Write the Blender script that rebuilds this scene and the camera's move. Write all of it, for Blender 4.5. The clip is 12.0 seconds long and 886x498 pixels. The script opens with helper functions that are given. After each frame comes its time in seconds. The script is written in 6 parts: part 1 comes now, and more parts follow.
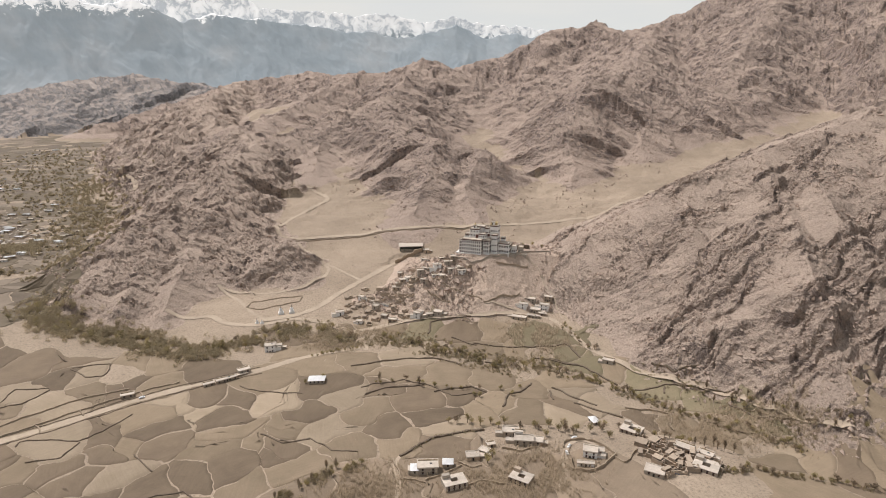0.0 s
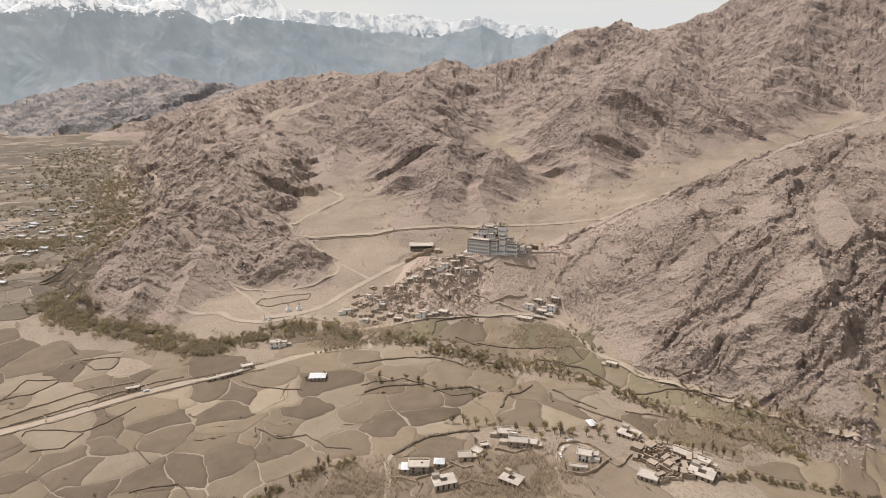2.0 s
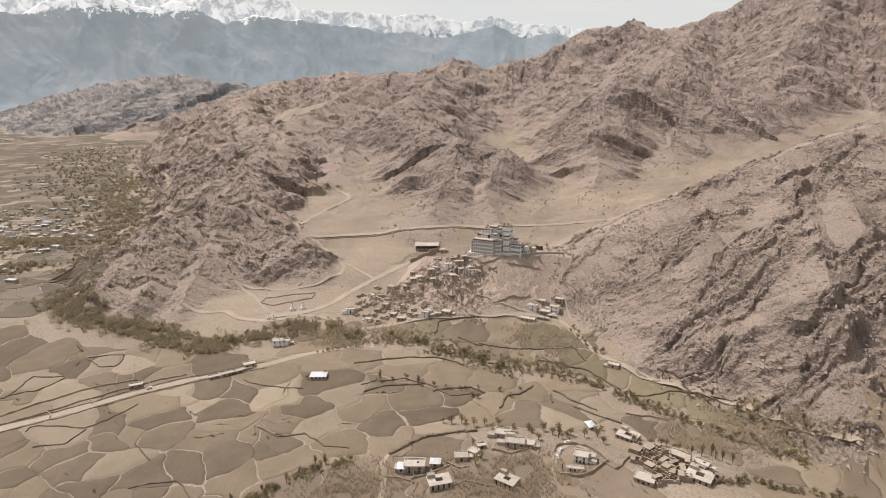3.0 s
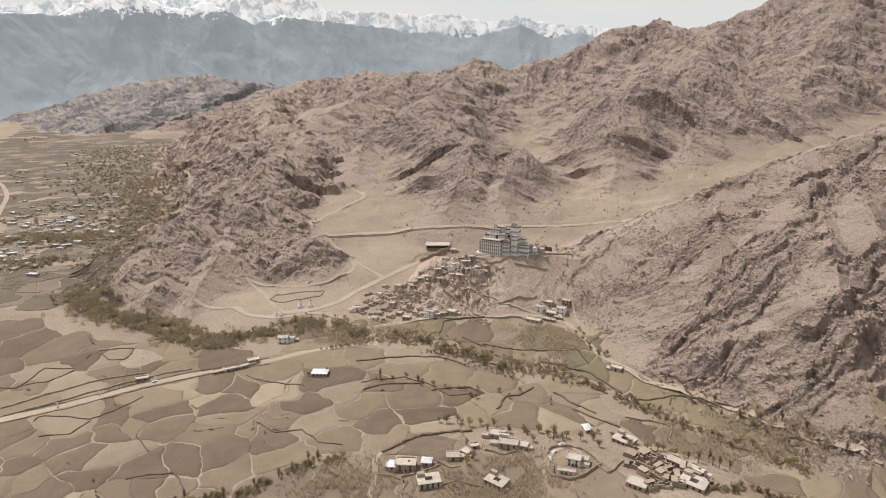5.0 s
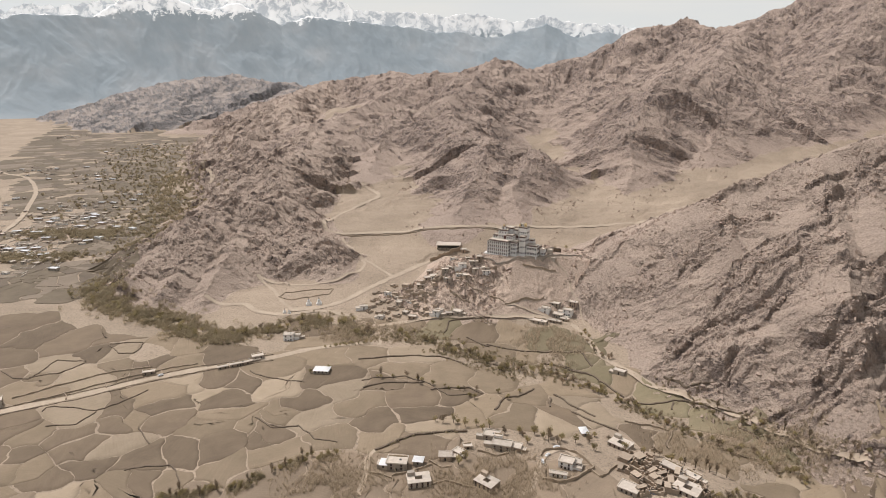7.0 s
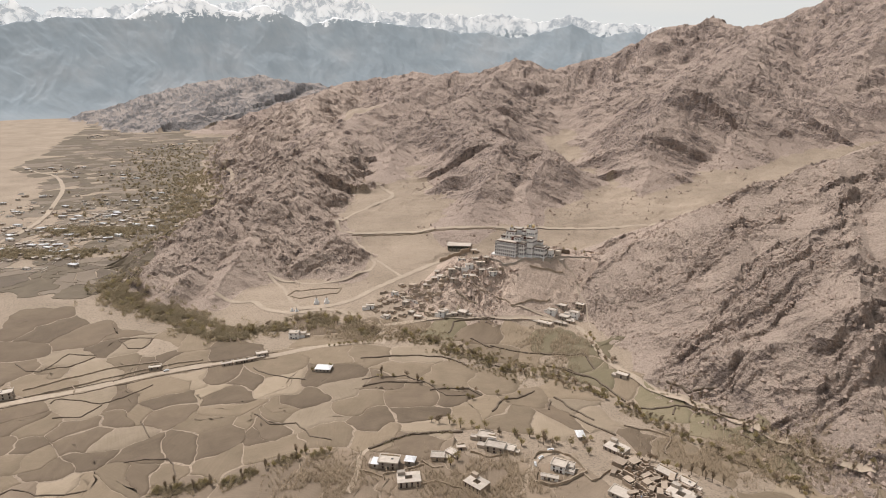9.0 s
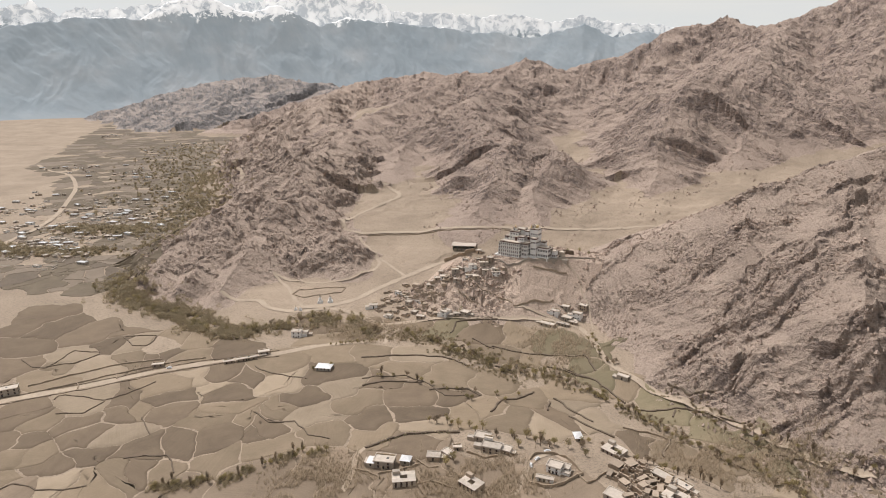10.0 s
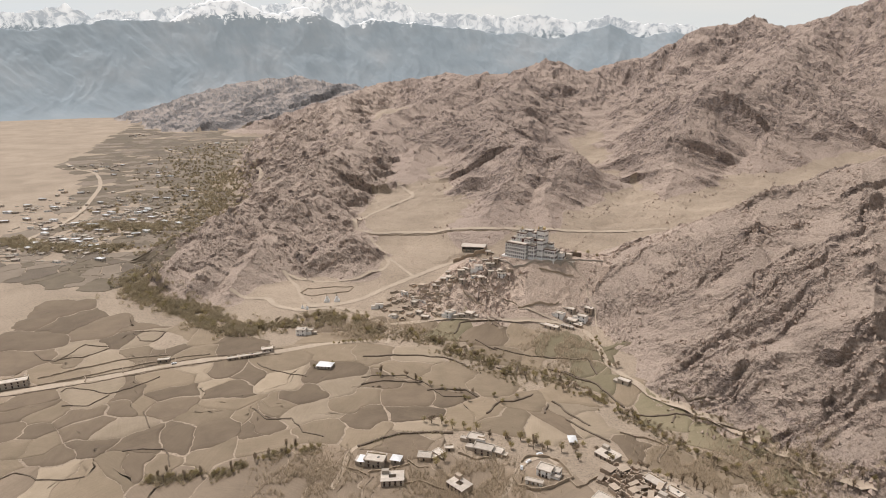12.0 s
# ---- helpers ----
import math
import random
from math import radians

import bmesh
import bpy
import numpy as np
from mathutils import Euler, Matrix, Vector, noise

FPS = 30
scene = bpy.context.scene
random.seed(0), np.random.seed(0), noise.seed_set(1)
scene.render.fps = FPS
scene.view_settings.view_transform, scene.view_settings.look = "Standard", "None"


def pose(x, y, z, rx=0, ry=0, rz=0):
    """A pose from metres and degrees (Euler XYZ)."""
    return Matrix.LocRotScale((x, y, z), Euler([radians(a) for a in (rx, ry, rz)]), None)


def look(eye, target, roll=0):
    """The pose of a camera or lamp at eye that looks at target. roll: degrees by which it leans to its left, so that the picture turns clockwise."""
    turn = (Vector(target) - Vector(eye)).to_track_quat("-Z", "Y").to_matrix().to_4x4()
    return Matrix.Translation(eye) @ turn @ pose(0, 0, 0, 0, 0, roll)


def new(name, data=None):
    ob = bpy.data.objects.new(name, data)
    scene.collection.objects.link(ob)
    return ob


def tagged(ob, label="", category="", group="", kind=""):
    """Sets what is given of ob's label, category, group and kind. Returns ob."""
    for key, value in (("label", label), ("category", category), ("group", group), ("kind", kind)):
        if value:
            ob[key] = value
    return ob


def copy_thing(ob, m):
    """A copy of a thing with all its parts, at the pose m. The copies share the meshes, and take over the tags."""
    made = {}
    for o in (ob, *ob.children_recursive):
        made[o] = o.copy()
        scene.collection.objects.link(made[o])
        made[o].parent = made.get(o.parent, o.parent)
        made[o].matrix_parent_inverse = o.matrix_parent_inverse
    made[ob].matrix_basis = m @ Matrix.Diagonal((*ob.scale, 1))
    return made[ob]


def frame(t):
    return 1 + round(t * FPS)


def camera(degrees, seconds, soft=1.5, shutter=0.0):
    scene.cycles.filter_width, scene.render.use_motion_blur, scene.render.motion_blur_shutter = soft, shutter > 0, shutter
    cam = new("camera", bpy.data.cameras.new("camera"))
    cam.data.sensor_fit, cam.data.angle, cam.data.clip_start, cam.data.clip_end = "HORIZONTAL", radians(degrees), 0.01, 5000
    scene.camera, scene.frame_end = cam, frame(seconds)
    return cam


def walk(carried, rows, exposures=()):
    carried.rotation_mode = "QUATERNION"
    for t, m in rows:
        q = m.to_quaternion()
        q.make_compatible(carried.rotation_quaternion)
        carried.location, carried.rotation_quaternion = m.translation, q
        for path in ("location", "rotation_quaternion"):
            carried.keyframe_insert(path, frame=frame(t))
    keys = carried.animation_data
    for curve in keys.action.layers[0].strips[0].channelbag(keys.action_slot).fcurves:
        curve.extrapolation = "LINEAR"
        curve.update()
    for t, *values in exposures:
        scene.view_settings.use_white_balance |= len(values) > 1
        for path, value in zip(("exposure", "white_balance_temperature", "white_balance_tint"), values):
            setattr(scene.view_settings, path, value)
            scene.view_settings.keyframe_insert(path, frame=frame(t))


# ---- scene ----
cam = camera(71.8, 12.0, soft=1.0)
PATH = [
    (0, (0.017, 1.936, 230.256), (-0.101, 3.854, 229.702), -0.1),
    (0.5, (4.753, 2.318, 230.255), (4.614, 4.235, 229.7), -0.1),
    (1, (9.413, 2.744, 230.201), (9.255, 4.659, 229.647), -0.1),
    (1.5, (13.943, 3.057, 230.112), (13.764, 4.971, 229.557), -0.1),
    (2, (18.419, 3.49, 230.039), (18.219, 5.401, 229.485), -0.1),
    (2.5, (23.069, 3.938, 230.009), (22.848, 5.847, 229.455), -0.1),
    (3, (27.792, 4.571, 230.001), (27.55, 6.477, 229.447), -0.2),
    (5, (46.271, 6.834, 229.879), (45.947, 8.728, 229.325), -0.2),
    (5.5, (50.937, 7.667, 229.871), (50.592, 9.558, 229.318), -0.2),
    (6, (55.556, 8.578, 229.856), (55.19, 10.465, 229.302), -0.2),
    (6.5, (60.047, 9.284, 229.836), (59.661, 11.167, 229.282), -0.2),
    (7, (64.569, 10.1, 229.832), (64.163, 11.978, 229.278), -0.2),
    (9, (82.429, 14.24, 229.672), (81.944, 16.1, 229.12), -0.3),
    (9.5, (86.904, 15.229, 229.669), (86.399, 17.084, 229.117), -0.3),
    (10, (91.35, 16.576, 229.655), (90.826, 18.426, 229.103), -0.3),
    (10.5, (95.946, 17.843, 229.553), (95.402, 19.687, 229.002), -0.3),
    (11, (100.547, 19.067, 229.537), (99.984, 20.906, 228.986), -0.3),
    (11.5, (105.014, 20.442, 229.507), (104.433, 22.275, 228.957), -0.3),
    (12, (109.314, 21.806, 229.496), (108.714, 23.633, 228.947), -0.3),
]
walk(cam, [(t, look(eye, target, roll)) for t, eye, target, roll in PATH])

# ---- world, sun, exposure ----
SUN_AZ, SUN_EL = radians(-60.0), radians(58.0)   # azimuth from +y towards +x
sky_world = bpy.data.worlds.new("sky")
sky_world.use_nodes = True
scene.world = sky_world
wn, wl = sky_world.node_tree.nodes, sky_world.node_tree.links
sky_tex = wn.new("ShaderNodeTexSky")
sky_tex.sky_type, sky_tex.sun_disc = "NISHITA", False
sky_tex.sun_elevation, sky_tex.sun_rotation = SUN_EL, SUN_AZ
sky_tex.altitude, sky_tex.dust_density, sky_tex.air_density = 3500, 4.0, 1.0
cloud_xyz = wn.new("ShaderNodeTexCoord")
cloud_map = wn.new("ShaderNodeMapping")
cloud_map.inputs["Scale"].default_value = (1, 1, 5)
wl.new(cloud_xyz.outputs["Generated"], cloud_map.inputs[0])
cloud = wn.new("ShaderNodeTexNoise")
cloud.inputs["Scale"].default_value, cloud.inputs["Detail"].default_value = 2.2, 7
wl.new(cloud_map.outputs[0], cloud.inputs["Vector"])
veil = wn.new("ShaderNodeMapRange")
veil.inputs["From Min"].default_value, veil.inputs["From Max"].default_value = 0.3, 0.62
veil.inputs["To Min"].default_value, veil.inputs["To Max"].default_value = 0.72, 0.97
wl.new(cloud.outputs["Fac"], veil.inputs["Value"])
sky_mix = wn.new("ShaderNodeMix")
sky_mix.data_type = "RGBA"
updown = wn.new("ShaderNodeSeparateXYZ")
wl.new(cloud_xyz.outputs["Generated"], updown.inputs[0])
thin_up = wn.new("ShaderNodeMapRange")
thin_up.inputs["From Min"].default_value, thin_up.inputs["From Max"].default_value = 0.12, 0.6
thin_up.inputs["To Min"].default_value, thin_up.inputs["To Max"].default_value = 1.0, 0.54
wl.new(updown.outputs["Z"], thin_up.inputs["Value"])
veil_up = wn.new("ShaderNodeMath")
veil_up.operation = "MULTIPLY"
wl.new(veil.outputs[0], veil_up.inputs[0])
wl.new(thin_up.outputs[0], veil_up.inputs[1])
wl.new(veil_up.outputs[0], sky_mix.inputs[0])
wl.new(sky_tex.outputs[0], sky_mix.inputs[6])
sky_mix.inputs[7].default_value = (7.9, 7.75, 7.4, 1)
wl.new(sky_mix.outputs[2], wn["Background"].inputs[0])
wn["Background"].inputs[1].default_value = 0.10
sun_data = bpy.data.lights.new("sun", "SUN")
sun_data.energy, sun_data.angle, sun_data.color = 3.8, radians(0.53), (1.0, 0.95, 0.935)
sun_lamp = new("sun", sun_data)
sun_dir = Vector((math.sin(SUN_AZ) * math.cos(SUN_EL), math.cos(SUN_AZ) * math.cos(SUN_EL), math.sin(SUN_EL)))
sun_lamp.matrix_world = look(sun_dir * 500 + Vector((0, 500, 0)), (0, 500, 0))


# ---- materials ----
def shader(name, rough=0.9, spec=0.2):
    m = bpy.data.materials.new(name)
    m.use_nodes = True
    b = m.node_tree.nodes["Principled BSDF"]
    b.inputs["Roughness"].default_value = rough
    b.inputs["Specular IOR Level"].default_value = spec
    return m, m.node_tree.nodes, m.node_tree.links, b


def noise_node(nodes, links, coord, scale, detail=6, rough=0.55, distort=0.0):
    n = nodes.new("ShaderNodeTexNoise")
    n.inputs["Scale"].default_value, n.inputs["Detail"].default_value = scale, detail
    n.inputs["Roughness"].default_value, n.inputs["Distortion"].default_value = rough, distort
    links.new(coord, n.inputs["Vector"])
    return n.outputs["Fac"]


def ramp_node(nodes, links, fac, stops):
    r = nodes.new("ShaderNodeValToRGB")
    while len(r.color_ramp.elements) < len(stops):
        r.color_ramp.elements.new(0.5)
    for e, (p, c) in zip(r.color_ramp.elements, stops):
        e.position, e.color = p, (*c, 1) if len(c) == 3 else (c[0],) * 3 + (1,)
    links.new(fac, r.inputs[0])
    return r.outputs["Color"]


def mix_node(nodes, links, fac, a, b, blend="MIX"):
    x = nodes.new("ShaderNodeMix")
    x.data_type, x.blend_type = "RGBA", blend
    for sock, v in ((x.inputs[0], fac), (x.inputs[6], a), (x.inputs[7], b)):
        if isinstance(v, (int, float)):
            sock.default_value = v
        elif isinstance(v, tuple):
            sock.default_value = (*v, 1)
        else:
            links.new(v, sock)
    return x.outputs[2]


def math_node(nodes, links, op, a, b=0.0, clamp=False):
    x = nodes.new("ShaderNodeMath")
    x.operation, x.use_clamp = op, clamp
    for sock, v in zip(x.inputs, (a, b)):
        if isinstance(v, (int, float)):
            sock.default_value = v
        else:
            links.new(v, sock)
    return x.outputs[0]


def bump_node(nodes, links, height, dist, bsdf, strength=1.0):
    b = nodes.new("ShaderNodeBump")
    b.inputs["Distance"].default_value, b.inputs["Strength"].default_value = dist, strength
    links.new(height, b.inputs["Height"])
    links.new(b.outputs[0], bsdf.inputs["Normal"])


def ridge_node(nodes, links, coord, scale, detail=8, rough=0.6):
    """Broken-rock relief: sharp crests and cracks."""
    n = nodes.new("ShaderNodeTexNoise")
    n.noise_type, n.normalize = "RIDGED_MULTIFRACTAL", False
    for key, v in (("Scale", scale), ("Detail", detail), ("Roughness", rough), ("Lacunarity", 2.1), ("Offset", 0.9), ("Gain", 1.6)):
        n.inputs[key].default_value = v
    links.new(coord, n.inputs["Vector"])
    return n.outputs["Fac"]


def hill_material(name, debris, debris_dark, rock, rock_dark, lo=0.74, hi=0.86, relief=1.0, stones=1.0):
    """Bare hillside: pale debris on gentle ground, darker broken rock where it is steep."""
    m, n, l, b = shader(name)
    geo = n.new("ShaderNodeNewGeometry")
    pos = geo.outputs["Position"]
    sep = n.new("ShaderNodeSeparateXYZ")
    l.new(geo.outputs["Normal"], sep.inputs[0])
    big = noise_node(n, l, pos, 0.011, 8, 0.62, 0.6)
    mid = noise_node(n, l, pos, 0.07, 8, 0.7, 0.8)
    crack = ridge_node(n, l, pos, 0.06)
    shard = ridge_node(n, l, pos, 0.21, 6, 0.65)
    fine = noise_node(n, l, pos, 0.55, 8, 0.78)
    steep = math_node(n, l, "ADD", sep.outputs["Z"], math_node(n, l, "MULTIPLY", math_node(n, l, "SUBTRACT", mid, 0.5), 0.36))
    steep = math_node(n, l, "ADD", steep, math_node(n, l, "MULTIPLY", math_node(n, l, "SUBTRACT", big, 0.5), 0.22))
    mr = n.new("ShaderNodeMapRange")
    mr.inputs["From Min"].default_value, mr.inputs["From Max"].default_value = lo, hi
    l.new(steep, mr.inputs["Value"])
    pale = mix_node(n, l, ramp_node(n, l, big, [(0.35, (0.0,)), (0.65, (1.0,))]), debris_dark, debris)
    # rock darkens where the crack and shard noises of the bump run low
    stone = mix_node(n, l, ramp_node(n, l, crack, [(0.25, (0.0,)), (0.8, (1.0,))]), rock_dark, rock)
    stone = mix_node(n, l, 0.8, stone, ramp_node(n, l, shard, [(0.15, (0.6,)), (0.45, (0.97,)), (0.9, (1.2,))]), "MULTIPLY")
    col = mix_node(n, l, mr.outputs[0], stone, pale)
    # loose stones and gravel, darker where the fine relief noise is low
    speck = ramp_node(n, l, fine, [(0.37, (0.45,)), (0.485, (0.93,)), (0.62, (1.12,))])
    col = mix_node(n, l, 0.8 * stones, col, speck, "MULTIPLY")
    l.new(col, b.inputs["Base Color"])
    rocky = math_node(n, l, "SUBTRACT", 1.12, mr.outputs[0])
    h = math_node(n, l, "ADD", math_node(n, l, "MULTIPLY", crack, 2.0), math_node(n, l, "MULTIPLY", mid, 1.8))
    h = math_node(n, l, "MULTIPLY", math_node(n, l, "ADD", h, math_node(n, l, "MULTIPLY", shard, 1.0)), rocky)
    h = math_node(n, l, "ADD", h, math_node(n, l, "MULTIPLY", fine, 1.3))
    bump_node(n, l, h, 1.5 * relief, b, 1.0)
    return m


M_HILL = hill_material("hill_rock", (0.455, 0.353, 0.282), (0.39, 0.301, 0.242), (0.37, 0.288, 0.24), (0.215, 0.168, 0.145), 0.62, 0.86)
# near hills: lightened copy of hill_rock, painting in sunlight they don't receive
M_NEARHILL = hill_material("sunlit_hill_rock", (0.505, 0.394, 0.312), (0.44, 0.342, 0.272), (0.43, 0.334, 0.27), (0.235, 0.182, 0.152), 0.58, 0.80, 1.15, 0.85)
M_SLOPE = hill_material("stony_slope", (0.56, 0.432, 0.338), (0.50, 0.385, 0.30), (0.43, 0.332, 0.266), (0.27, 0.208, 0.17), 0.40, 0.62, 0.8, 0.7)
M_FLOOR = hill_material("valley_soil", (0.42, 0.33, 0.243), (0.315, 0.247, 0.18), (0.29, 0.225, 0.16), (0.23, 0.18, 0.13), 0.3, 0.6, 0.35, 0.95)
# far hills: distance haze is mixed into the rock colours as paler grey
M_FAR = hill_material("hazy_far_rock", (0.43, 0.365, 0.315), (0.37, 0.315, 0.275), (0.31, 0.285, 0.27), (0.24, 0.228, 0.225), 0.80, 0.95, 1.0, 0.8)


# ---- the lie of the land ----
_perm = np.random.RandomState(7).permutation(4096)
_grad = np.random.RandomState(8).uniform(0, 2 * np.pi, 4096)


def gnoise(x, y, seed=0):
    """Gradient noise, about -0.7 to 0.7."""
    xi, yi = np.floor(x).astype(np.int64), np.floor(y).astype(np.int64)
    fx, fy = x - xi, y - yi
    u, v = fx * fx * fx * (fx * (fx * 6 - 15) + 10), fy * fy * fy * (fy * (fy * 6 - 15) + 10)

    def corner(i, j):
        a = _grad[_perm[(_perm[(xi + i + seed * 131) & 4095] + yi + j) & 4095]]
        return np.cos(a) * (fx - i) + np.sin(a) * (fy - j)
    a, b, c, d = corner(0, 0), corner(1, 0), corner(0, 1), corner(1, 1)
    return (a + u * (b - a)) * (1 - v) + (c + u * (d - c)) * v


def fbm(x, y, octaves, seed=0, gain=0.5):
    s, amp = 0.0, 1.0
    for k in range(octaves):
        s = s + amp * gnoise(x * 2.03 ** k + 17 * k, y * 2.03 ** k, seed + k)
        amp *= gain
    return s


def ridged(x, y, octaves, seed=0, gain=0.55):
    """Sharp crests, round hollows, about 0 to 1."""
    s, amp, tot = 0.0, 1.0, 0.0
    for k in range(octaves):
        s = s + amp * (1 - np.abs(gnoise(x * 2.1 ** k + 31 * k, y * 2.1 ** k, seed + k)) * 2.2)
        tot, amp = tot + amp, amp * gain
    return s / tot


def step(a, b, v):
    t = np.clip((v - a) / (b - a), 0, 1)
    return t * t * (3 - 2 * t)


def ledge(u, steep):
    """Saw-toothed ledges: a short scarp, then a long back slope."""
    f = u - np.floor(u)
    return np.where(f < steep, f / steep, (1 - f) / (1 - steep))


def along(pts, x, y):
    """Distance to a line of points, the height of its nearest place, how far along it lies, and the side (positive: to the left)."""
    best = np.full(x.shape, 1e18)
    z, s, side, run = np.zeros_like(x), np.zeros_like(x), np.ones_like(x), 0.0
    for (ax, ay, az), (bx, by, bz) in zip(pts, pts[1:]):
        dx, dy = bx - ax, by - ay
        length = math.hypot(dx, dy)
        t = np.clip(((x - ax) * dx + (y - ay) * dy) / length ** 2, 0, 1)
        ex, ey = x - ax - t * dx, y - ay - t * dy
        d = ex * ex + ey * ey
        nearer = d < best
        best = np.where(nearer, d, best)
        z = np.where(nearer, az + t * (bz - az), z)
        s = np.where(nearer, run + t * length, s)
        side = np.where(nearer, dx * ey - dy * ex, side)
        run += length
    return np.sqrt(best), z, s, side


def at_y(pairs, y):
    return np.interp(y, [p[0] for p in pairs], [p[1] for p in pairs])


STREAM = [(-480, 560, -3), (-330, 520, -4), (-210, 505, -4), (-90, 520, -5), (0, 500, -6), (60, 455, -7), (120, 420, -7), (190, 385, -6), (260, 335, -5), (400, 230, -4)]


def floor_height(x, y):
    """Valley floor, village terrace, stream bed, and the debris basin behind the monastery hill."""
    z = 1.2 * fbm(x / 130, y / 130, 3, 40)
    z = z + 6.0 * (1 - step(330, 400, y + 0.25 * np.abs(x - 40))) * step(-150, -60, x) * (1 - step(120, 190, x))
    d, sz, _, _ = along(STREAM, x, y)
    z = z + sz * (1 - step(15, 60, d))
    west = at_y([(560, -300), (650, -340), (900, -380), (1150, -480), (1500, -640), (2500, -1050), (4900, -2000)], y)
    basin = at_y([(580, 0), (690, 8), (742, 11), (778, 23), (880, 40), (1000, 55), (1330, 95), (1650, 135), (1750, 130), (2600, 0)], y)
    basin = basin + 0.08 * np.maximum(x - 150, 0) * step(600, 900, y) * (1 - step(1700, 2600, y))
    rough = step(770, 860, y) * (1 - step(1700, 2600, y))
    basin = basin + rough * (6 * fbm(x / 70, y / 70, 3, 44) + 2.4 * (ridged(x / 26, y / 26, 3, 47) - 0.5)) + 1.2 * step(600, 700, y) * fbm(x / 22, y / 22, 3, 49)
    return z + basin * step(-60, 120, x - west)


